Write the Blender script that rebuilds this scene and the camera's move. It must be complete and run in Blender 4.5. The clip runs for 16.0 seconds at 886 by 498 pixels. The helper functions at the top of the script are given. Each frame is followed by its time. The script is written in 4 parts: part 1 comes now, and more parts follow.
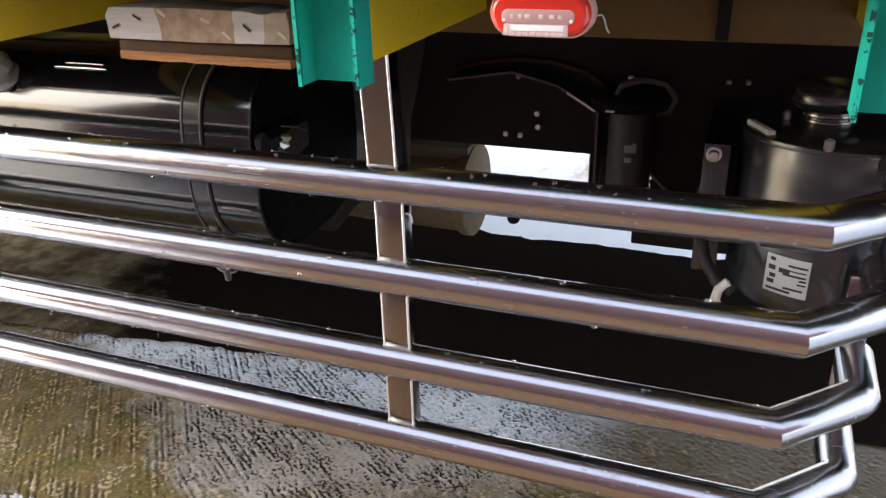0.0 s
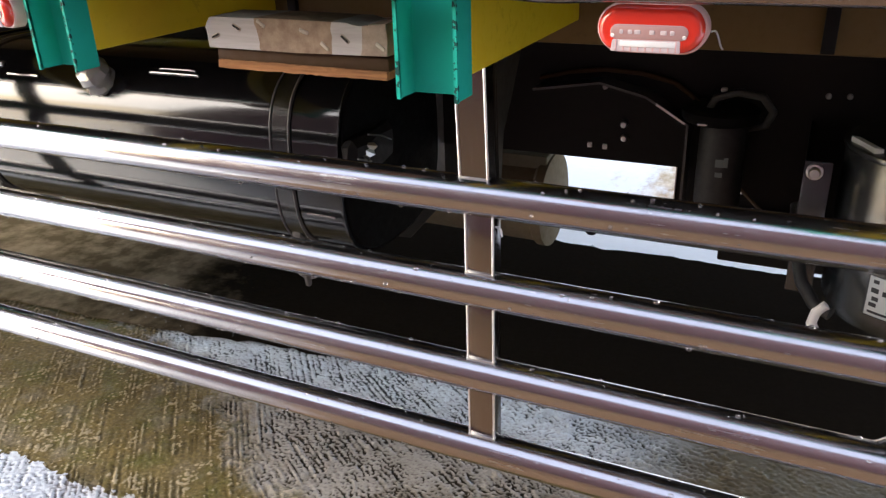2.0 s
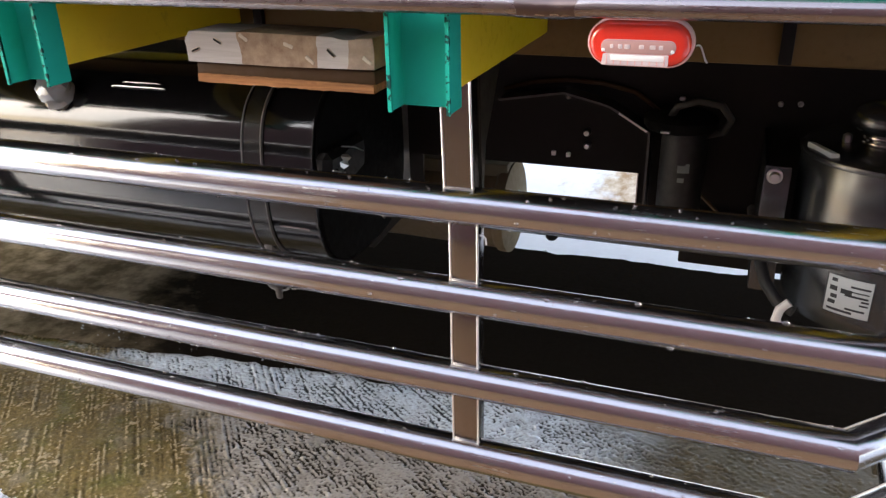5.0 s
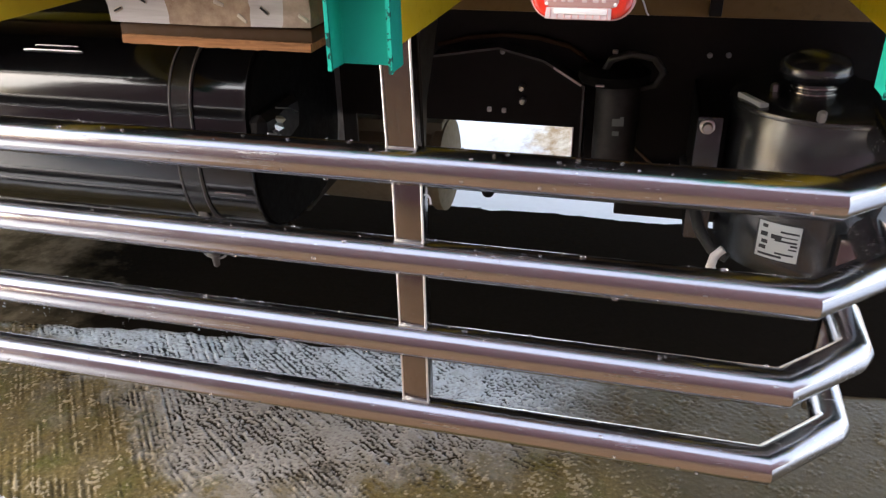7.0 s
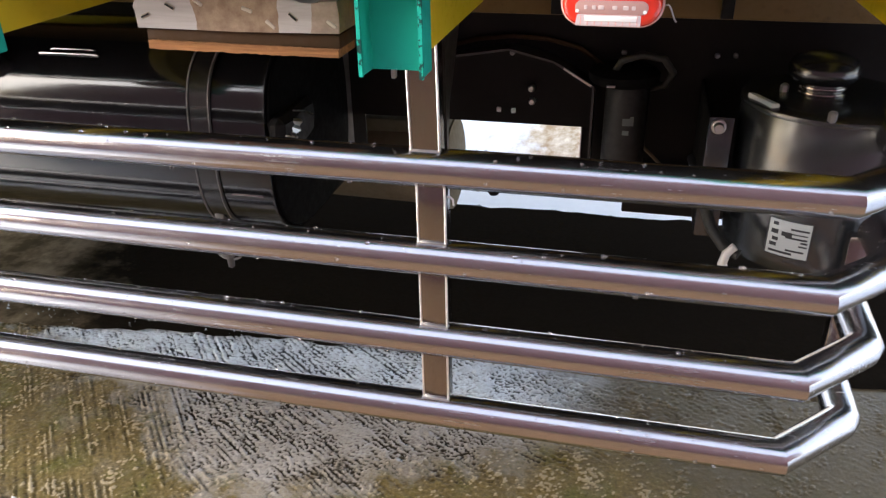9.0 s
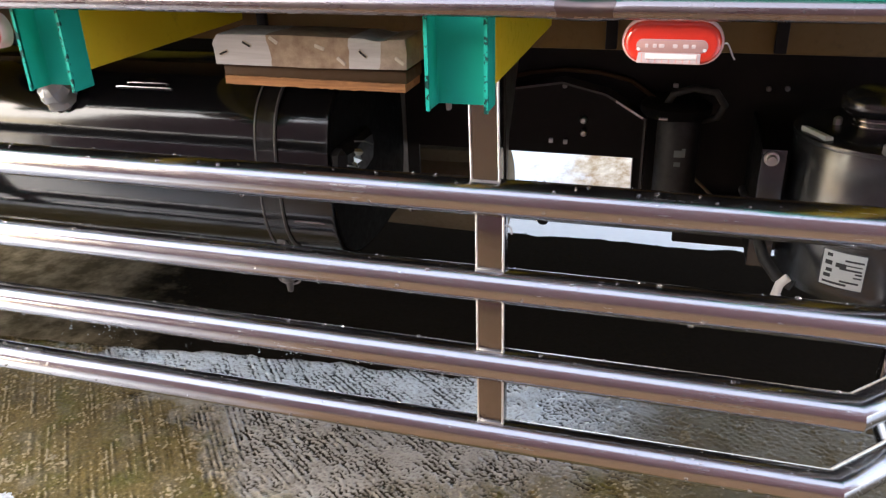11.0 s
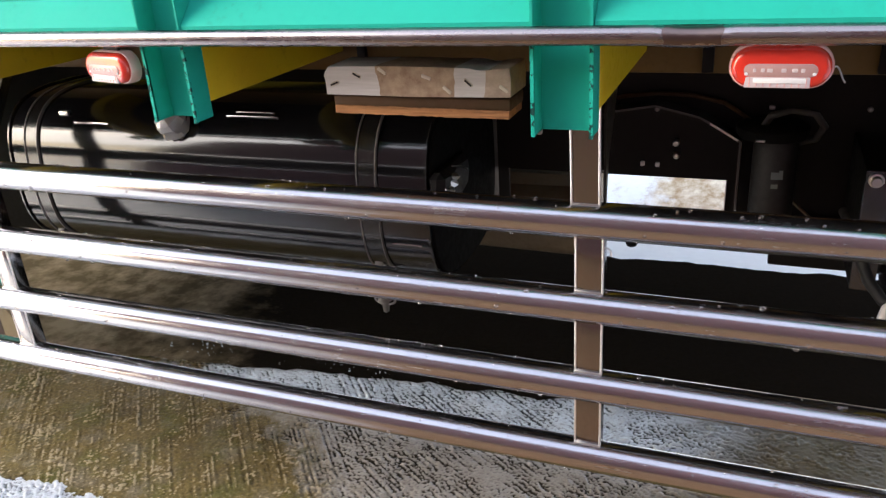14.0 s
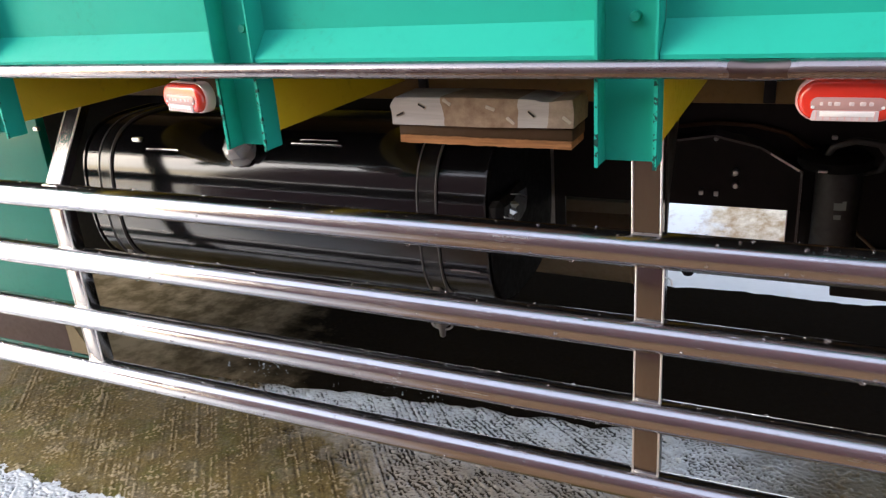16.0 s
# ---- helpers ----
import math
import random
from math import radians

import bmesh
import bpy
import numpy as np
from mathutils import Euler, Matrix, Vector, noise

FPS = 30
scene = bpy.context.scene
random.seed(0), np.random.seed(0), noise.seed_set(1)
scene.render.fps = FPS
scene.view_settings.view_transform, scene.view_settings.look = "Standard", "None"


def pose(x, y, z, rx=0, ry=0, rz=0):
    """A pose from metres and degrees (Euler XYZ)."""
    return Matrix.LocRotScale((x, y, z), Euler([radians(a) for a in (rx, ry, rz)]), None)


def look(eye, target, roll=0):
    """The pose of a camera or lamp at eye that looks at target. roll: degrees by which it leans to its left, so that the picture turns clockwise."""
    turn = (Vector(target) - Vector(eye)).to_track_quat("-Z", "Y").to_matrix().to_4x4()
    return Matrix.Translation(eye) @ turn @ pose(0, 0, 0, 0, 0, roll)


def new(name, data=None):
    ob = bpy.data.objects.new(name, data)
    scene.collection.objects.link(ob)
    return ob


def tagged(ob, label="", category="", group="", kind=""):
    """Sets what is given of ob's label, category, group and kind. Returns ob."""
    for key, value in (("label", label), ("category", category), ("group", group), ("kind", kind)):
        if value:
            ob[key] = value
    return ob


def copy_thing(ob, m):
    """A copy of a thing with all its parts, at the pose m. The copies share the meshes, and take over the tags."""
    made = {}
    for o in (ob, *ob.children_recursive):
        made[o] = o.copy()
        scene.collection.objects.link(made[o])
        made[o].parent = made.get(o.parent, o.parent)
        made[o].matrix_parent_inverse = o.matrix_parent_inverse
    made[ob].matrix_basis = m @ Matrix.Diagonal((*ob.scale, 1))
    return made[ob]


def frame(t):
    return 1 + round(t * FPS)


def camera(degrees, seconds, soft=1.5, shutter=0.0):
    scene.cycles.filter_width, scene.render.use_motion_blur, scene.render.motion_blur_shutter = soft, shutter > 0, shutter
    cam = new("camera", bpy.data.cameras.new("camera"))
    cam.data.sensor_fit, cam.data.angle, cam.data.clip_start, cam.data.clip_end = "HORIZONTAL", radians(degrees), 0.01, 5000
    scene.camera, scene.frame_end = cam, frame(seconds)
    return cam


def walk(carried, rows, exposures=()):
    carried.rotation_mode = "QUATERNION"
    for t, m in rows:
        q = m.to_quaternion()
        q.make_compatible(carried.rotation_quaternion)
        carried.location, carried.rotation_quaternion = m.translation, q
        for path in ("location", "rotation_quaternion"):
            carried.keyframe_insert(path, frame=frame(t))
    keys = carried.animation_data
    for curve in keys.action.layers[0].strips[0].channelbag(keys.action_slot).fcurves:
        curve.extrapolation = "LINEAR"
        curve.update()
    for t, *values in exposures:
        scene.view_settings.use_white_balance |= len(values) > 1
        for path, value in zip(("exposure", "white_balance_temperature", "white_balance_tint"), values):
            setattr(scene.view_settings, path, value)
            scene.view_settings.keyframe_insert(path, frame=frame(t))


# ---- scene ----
cam = camera(58.67, 16.0, soft=1.3)
PATH = [
    (0, (0.5293, -1.0624, 1.3031), (-0.1356, 0.6305, 0.4712), -1.66),
    (0.5, (0.5191, -1.0572, 1.3066), (-0.1730, 0.6241, 0.4733), -1.84),
    (1, (0.5068, -1.0554, 1.3082), (-0.2147, 0.6132, 0.4746), -1.94),
    (1.5, (0.4926, -1.0583, 1.3124), (-0.2740, 0.5927, 0.4838), -2.10),
    (2, (0.4774, -1.0633, 1.3154), (-0.3243, 0.5740, 0.4929), -2.01),
    (2.5, (0.4620, -1.0708, 1.3191), (-0.3525, 0.5633, 0.5029), -2.08),
    (3, (0.4523, -1.0786, 1.3238), (-0.3645, 0.5573, 0.5134), -2.12),
    (3.2, (0.4481, -1.0810, 1.3224), (-0.3690, 0.5582, 0.5191), -2.02),
    (5.3, (0.4040, -1.1122, 1.3310), (-0.2006, 0.6093, 0.5119), -1.04),
    (5.5, (0.3990, -1.1120, 1.3323), (-0.1725, 0.6124, 0.4956), -0.89),
    (6, (0.3964, -1.1152, 1.3282), (-0.1346, 0.6074, 0.4619), -1.03),
    (6.5, (0.3905, -1.1135, 1.3303), (-0.1101, 0.6034, 0.4349), -0.98),
    (7, (0.3840, -1.1124, 1.3275), (-0.0863, 0.6071, 0.4207), -1.11),
    (7.5, (0.3757, -1.1247, 1.3331), (-0.0720, 0.5999, 0.4246), -1.32),
    (8, (0.3608, -1.1341, 1.3353), (-0.0831, 0.5904, 0.4248), -1.33),
    (8.5, (0.3519, -1.1433, 1.3409), (-0.0898, 0.5800, 0.4269), -1.29),
    (8.7, (0.3418, -1.1413, 1.3432), (-0.0906, 0.5810, 0.4229), -1.10),
    (10.8, (0.3081, -1.1829, 1.3650), (-0.2107, 0.5467, 0.5052), -1.59),
    (11, (0.3063, -1.1886, 1.3657), (-0.2278, 0.5397, 0.5125), -1.80),
    (11.5, (0.2977, -1.1986, 1.3694), (-0.2711, 0.5224, 0.5241), -2.38),
    (12, (0.2902, -1.2044, 1.3735), (-0.3080, 0.5105, 0.5360), -2.80),
    (12.5, (0.2861, -1.2099, 1.3769), (-0.3363, 0.4994, 0.5456), -3.11),
    (13, (0.2814, -1.2201, 1.3774), (-0.3700, 0.4843, 0.5584), -3.46),
    (13.5, (0.2748, -1.2253, 1.3794), (-0.4039, 0.4720, 0.5679), -3.86),
    (14, (0.2706, -1.2344, 1.3817), (-0.4410, 0.4582, 0.5886), -3.96),
    (14.5, (0.2630, -1.2428, 1.3880), (-0.4760, 0.4435, 0.6069), -4.04),
    (15, (0.2595, -1.2499, 1.3908), (-0.5076, 0.4321, 0.6275), -4.18),
    (15.5, (0.2563, -1.2575, 1.3935), (-0.5363, 0.4202, 0.6471), -4.33),
    (16, (0.2562, -1.2628, 1.3972), (-0.5694, 0.4068, 0.6686), -4.50),
]
# the clip's camera opens up slightly in the middle of the walk
EXPOSURE = [(0, 0.98), (2, 0.94), (3.2, 0.94), (5.5, 1.01), (7, 1.03), (8, 1.14), (11.5, 1.12), (13, 0.97), (14.5, 0.84), (16, 0.78)]
walk(cam, [(t, look(eye, target, roll)) for t, eye, target, roll in PATH], EXPOSURE)

# ---- light: an overcast day, the sky open over the side on which the camera stands ----
world = bpy.data.worlds.new("sky")
scene.world = world
world.use_nodes = True
wn, wl = world.node_tree.nodes, world.node_tree.links
sky = wn.new("ShaderNodeTexSky")
sky.sky_type = 'NISHITA'
sky.sun_disc = False
sky.sun_elevation, sky.sun_rotation = radians(26), radians(238)
sky.dust_density, sky.air_density, sky.ozone_density = 2.0, 1.2, 1.5
soft_sky = wn.new("ShaderNodeMix")
soft_sky.data_type = 'RGBA'
soft_sky.inputs[0].default_value = 0.22
soft_sky.inputs[7].default_value = (9.1, 8.6, 9.8, 1)
wl.new(sky.outputs[0], soft_sky.inputs[6])
wl.new(soft_sky.outputs[2], wn["Background"].inputs[0])
wn["Background"].inputs[1].default_value = 0.30
sun = new("sun", bpy.data.lights.new("sun", 'SUN'))
sun.data.energy, sun.data.angle, sun.data.color = 1.3, radians(46), (0.975, 0.98, 0.985)
sun.matrix_world = look((-6.2, -3.9, 4.1), (0, 0, 0))


# ---- materials ----
def material(name, base, rough=0.5, metal=0.0, spec=0.5, coat=0.0):
    m = bpy.data.materials.new(name)
    m.use_nodes = True
    b = m.node_tree.nodes["Principled BSDF"]
    b.inputs["Base Color"].default_value = (*base, 1)
    b.inputs["Roughness"].default_value = rough
    b.inputs["Metallic"].default_value = metal
    b.inputs["Specular IOR Level"].default_value = spec
    b.inputs["Coat Weight"].default_value = coat
    return m


class Net:
    """Short hand for the nodes of a material."""

    def __init__(self, m):
        self.n, self.l = m.node_tree.nodes, m.node_tree.links
        self.b = self.n["Principled BSDF"]
        self.pos = self.n.new("ShaderNodeNewGeometry").outputs["Position"]
        self.obj = self.n.new("ShaderNodeTexCoord").outputs["Object"]
        self.rnd = self.n.new("ShaderNodeObjectInfo").outputs["Random"]

    def link(self, a, to):
        self.l.new(a, to)

    def scaled(self, v, s, turn=(0, 0, 0), shift=(0, 0, 0)):
        k = self.n.new("ShaderNodeMapping")
        k.inputs["Scale"].default_value, k.inputs["Rotation"].default_value, k.inputs["Location"].default_value = s, turn, shift
        self.l.new(v, k.inputs[0])
        return k.outputs[0]

    def noise(self, v, scale, detail=4, rough=0.55, warp=0.0):
        k = self.n.new("ShaderNodeTexNoise")
        k.inputs["Scale"].default_value, k.inputs["Detail"].default_value, k.inputs["Roughness"].default_value = scale, detail, rough
        k.inputs["Distortion"].default_value = warp
        self.l.new(v, k.inputs["Vector"])
        return k.outputs[0]

    def voronoi(self, v, scale, feature='F1', rand=1.0):
        k = self.n.new("ShaderNodeTexVoronoi")
        k.feature = feature
        k.inputs["Scale"].default_value, k.inputs["Randomness"].default_value = scale, rand
        self.l.new(v, k.inputs["Vector"])
        return k.outputs["Distance"]

    def ramp(self, v, *stops):
        k = self.n.new("ShaderNodeValToRGB")
        e = k.color_ramp.elements
        while len(e) < len(stops):
            e.new(0.5)
        for el, (p, c) in zip(e, stops):
            el.position = p
            el.color = (*c, 1) if isinstance(c, tuple) else (c, c, c, 1)
        self.l.new(v, k.inputs[0])
        return k.outputs[0]

    def mix(self, f, a, b, blend='MIX'):
        k = self.n.new("ShaderNodeMix")
        k.data_type, k.blend_type = 'RGBA', blend
        for v, i in ((f, 0), (a, 6), (b, 7)):
            s = k.inputs[i]
            if isinstance(v, (int, float)):
                s.default_value = (v, v, v, 1) if i else v
            elif isinstance(v, tuple):
                s.default_value = (*v, 1)
            else:
                self.l.new(v, s)
        return k.outputs[2]

    def math(self, op, a, b=0.0, c=0.0, clamp=False):
        k = self.n.new("ShaderNodeMath")
        k.operation, k.use_clamp = op, clamp
        for v, s in ((a, k.inputs[0]), (b, k.inputs[1]), (c, k.inputs[2])):
            if isinstance(v, (int, float)):
                s.default_value = v
            else:
                self.l.new(v, s)
        return k.outputs[0]

    def xyz(self, v):
        k = self.n.new("ShaderNodeSeparateXYZ")
        self.l.new(v, k.inputs[0])
        return k.outputs

    def bump(self, h, strength=0.3, dist=0.01):
        k = self.n.new("ShaderNodeBump")
        k.inputs["Strength"].default_value, k.inputs["Distance"].default_value = strength, dist
        self.l.new(h, k.inputs["Height"])
        if self.b.inputs["Normal"].links:
            self.l.new(self.b.inputs["Normal"].links[0].from_socket, k.inputs["Normal"])
        self.l.new(k.outputs[0], self.b.inputs["Normal"])

    def base(self, v):
        self.l.new(v, self.b.inputs["Base Color"])

    def rough(self, v):
        self.l.new(v, self.b.inputs["Roughness"])


def painted(name, c, rough=0.32, wear=0.35, dirt=(0.05, 0.04, 0.03), coat=0.0, spec=0.5, relief=1.0):
    """Gloss paint with faint orange peel, uneven sheen and thin grime."""
    m = material(name, c, rough, coat=coat, spec=spec)
    k = Net(m)
    big = k.noise(k.obj, 5.0, 5, 0.6)
    fine = k.noise(k.obj, 60.0, 4, 0.6)
    tone = k.mix(k.ramp(big, (0.35, 0.0), (0.75, 0.35)), c, tuple(v * 0.82 for v in c))
    grime = k.math('MULTIPLY', k.ramp(fine, (0.55, 0.0), (0.8, 1.0)), k.ramp(big, (0.45, 0.0), (0.7, wear)))
    k.base(k.mix(grime, tone, dirt))
    k.rough(k.ramp(fine, (0.2, rough * (1 - 0.2 * relief)), (0.8, min(1, rough * (1 + 0.35 * relief)))))
    k.bump(k.noise(k.obj, 220.0, 2), 0.05 * relief, 0.002)
    k.bump(big, 0.08 * relief, 0.01)
    return m


def chipped(name, c, under):
    """Paint knocked off a sheet edge in small spots."""
    m = material(name, c, 0.5, spec=0.12)
    k = Net(m)
    spots = k.noise(k.scaled(k.obj, (1.0, 1.0, 1.0)), 95.0, 4, 0.6)
    k.base(k.mix(k.ramp(spots, (0.53, 0.0), (0.57, 1.0)), c, under))
    return m


def steel(name, c=(0.46, 0.45, 0.46), rough=0.20, along=(3, 240, 240)):
    """Polished stainless tube, with drawing lines along its length and a film of dirt."""
    m = material(name, c, rough, 1.0)
    k = Net(m)
    lines = k.noise(k.scaled(k.obj, along), 1.0, 3)
    blot = k.noise(k.obj, 14.0, 5, 0.65)
    k.base(k.mix(k.ramp(blot, (0.45, 0.0), (0.8, 0.25)), c, tuple(v * 0.75 for v in c)))
    k.rough(k.math('ADD', k.ramp(blot, (0.3, rough * 0.7), (0.75, rough * 1.2)), k.ramp(lines, (0.42, 0.0), (0.7, 0.08))))
    k.bump(lines, 0.03, 0.001)
    k.bump(k.noise(k.obj, 9.0, 3), 0.06, 0.01)
    return m


GREEN = painted("green_paint", (0.016, 0.36, 0.262), 0.5, 0.3, spec=0.12)
CHIPPED = chipped("chipped_green_paint", (0.016, 0.36, 0.262), (0.012, 0.05, 0.042))
GREEN_DARK = painted("dark_green_paint", (0.0, 0.24, 0.17), 0.4, 0.3)
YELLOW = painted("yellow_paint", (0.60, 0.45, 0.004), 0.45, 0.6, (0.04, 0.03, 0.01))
# a much darker, browner yellow for the inner beam
YELLOW_DARK = painted("dark_yellow_paint", (0.12, 0.068, 0.008), 0.6, 0.8, (0.03, 0.02, 0.01))
BLACK = painted("black_gloss_paint", (0.005, 0.005, 0.006), 0.10, 0.12, (0.02, 0.018, 0.014), spec=0.8)
BLACK.node_tree.nodes["Principled BSDF"].inputs["IOR"].default_value = 1.62
CHASSIS = painted("black_chassis_paint", (0.007, 0.0062, 0.006), 0.5, 0.4, (0.013, 0.012, 0.010), spec=0.16)
RUBBER = painted("black_rubber", (0.01, 0.01, 0.01), 0.6, 0.4)
TANK = painted("black_tank_paint", (0.005, 0.005, 0.006), 0.11, 0.04, (0.02, 0.018, 0.014), spec=0.38, relief=0.4)
TANK.node_tree.nodes["Principled BSDF"].inputs["IOR"].default_value = 1.62
MATTE = painted("dull_black_paint", (0.005, 0.005, 0.005), 0.8, 0.3, (0.01, 0.009, 0.007), spec=0.05)
STRAP = painted("black_strap_paint", (0.010, 0.010, 0.010), 0.18, 0.2, (0.03, 0.028, 0.025), spec=0.5)
CAN = painted("satin_black_paint", (0.016, 0.019, 0.023), 0.25, 0.0, (0.03, 0.03, 0.03), spec=0.6, relief=0.15)
CAN.node_tree.nodes["Principled BSDF"].inputs["IOR"].default_value = 1.65
BRACKET = painted("dark_oily_steel", (0.018, 0.015, 0.010), 0.35, 0.7, (0.06, 0.05, 0.03), spec=0.4)
EDGE = painted("worn_black_edge", (0.10, 0.093, 0.088), 0.4, 0.5, (0.02, 0.02, 0.02))
RIM = painted("worn_black_rim", (0.05, 0.048, 0.046), 0.3, 0.2)
RIVET = painted("dull_steel", (0.24, 0.235, 0.23), 0.45, 0.4)
STEEL = steel("stainless_steel")
STEEL_FLAT = steel("brushed_stainless_plate", (0.27, 0.255, 0.25), 0.17, (240, 240, 6))
TRIM = steel("dull_stainless_trim", (0.29, 0.26, 0.255), 0.27, (3, 240, 240))
DENT = steel("scuffed_trim", (0.15, 0.115, 0.105), 0.35, (60, 240, 240))
ZINC = steel("zinc_plated_steel", (0.6, 0.6, 0.58), 0.35, (60, 60, 60))
# pale steel for the highlights along the post edges
BRIGHT = steel("highlight_steel", (0.80, 0.78, 0.76), 0.45, (60, 60, 60))
FLAP = painted("muddy_rubber", (0.075, 0.048, 0.042), 0.7, 0.6)
TAN = painted("tan_primer", (0.13, 0.10, 0.058), 0.7, 0.8, (0.07, 0.05, 0.03))
TAN_MUD = painted("tan_mud", (0.21, 0.165, 0.095), 0.7, 0.8, (0.07, 0.05, 0.03))
TAN_DARK = painted("dirty_olive_primer", (0.105, 0.092, 0.06), 0.7, 0.8, (0.04, 0.032, 0.02))
WHITE = painted("white_paint", (0.75, 0.75, 0.73), 0.5, 0.4, (0.3, 0.25, 0.2))
PLASTIC_WRAP = painted("grey_plastic_wrap", (0.30, 0.31, 0.32), 0.2, 0.3, spec=1.0, coat=0.6)
GREY_PRINT = painted("grey_print", (0.10, 0.12, 0.12), 0.4, 0.3)
LABEL = painted("label_foil", (0.5, 0.55, 0.57), 0.35, 0.2)
DROP = material("rain_water", (1.0, 0.975, 0.955), 0.02)
DROP.node_tree.nodes["Principled BSDF"].inputs["Transmission Weight"].default_value = 0.95
DROP.node_tree.nodes["Principled BSDF"].inputs["IOR"].default_value = 1.33
INK = material("label_ink", (0.015, 0.02, 0.025), 0.5)
PINK_PLASTIC = material("pale_pink_plastic", (0.72, 0.42, 0.38), 0.2)
CLEAR_PLASTIC = material("clear_lamp_plastic", (0.44, 0.27, 0.25), 0.1)
FROSTED = material("frosted_lamp_plastic", (0.60, 0.52, 0.52), 0.25)
RED_PLASTIC = material("red_lamp_plastic", (0.66, 0.035, 0.018), 0.15, coat=0.5)


def wood_grey():
    m = material("weathered_grey_wood", (0.33, 0.31, 0.29), 0.75)
    k = Net(m)
    grain = k.noise(k.scaled(k.obj, (4, 60, 60)), 1.0, 5, 0.65, 0.6)
    x = k.xyz(k.obj)[0]
    edge = k.math('ADD', x, k.math('MULTIPLY', k.noise(k.obj, 12.0, 3), 0.04))
    patch = k.math('MULTIPLY', k.math('GREATER_THAN', edge, -0.052), k.math('LESS_THAN', edge, 0.086))
    blot = k.noise(k.obj, 40.0, 5, 0.7)
    grey = k.mix(k.ramp(grain, (0.3, 0.0), (0.75, 1.0)), (0.37, 0.35, 0.34), (0.23, 0.215, 0.2))
    rust = k.mix(k.ramp(blot, (0.35, 0.0), (0.7, 1.0)), (0.135, 0.074, 0.032), (0.26, 0.185, 0.115))
    k.base(k.mix(k.math('MULTIPLY', k.math('MAXIMUM', patch, k.math('MULTIPLY', k.math('GREATER_THAN', edge, 0.135), 0.8)), 0.9), grey, rust))
    k.bump(grain, 0.3, 0.004)
    return m


def wood_raw():
    m = material("split_brown_wood", (0.3, 0.16, 0.08), 0.8, spec=0.15)
    k = Net(m)
    grain = k.noise(k.scaled(k.obj, (5, 70, 70)), 1.0, 5, 0.65, 0.8)
    k.base(k.mix(k.ramp(grain, (0.35, 0.0), (0.7, 1.0)), (0.33, 0.155, 0.062), (0.13, 0.058, 0.026)))
    k.bump(grain, 0.5, 0.006)
    return m


WOOD_GREY, WOOD_RAW = wood_grey(), wood_raw()
WOOD_PALE = painted("pale_split_wood", (0.36, 0.31, 0.25), 0.8, 0.5)
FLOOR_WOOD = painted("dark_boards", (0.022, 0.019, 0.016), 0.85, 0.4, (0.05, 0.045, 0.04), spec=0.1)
WOOD_DARK = painted("dark_wet_wood", (0.050, 0.027, 0.013), 0.75, 0.6, spec=0.2)


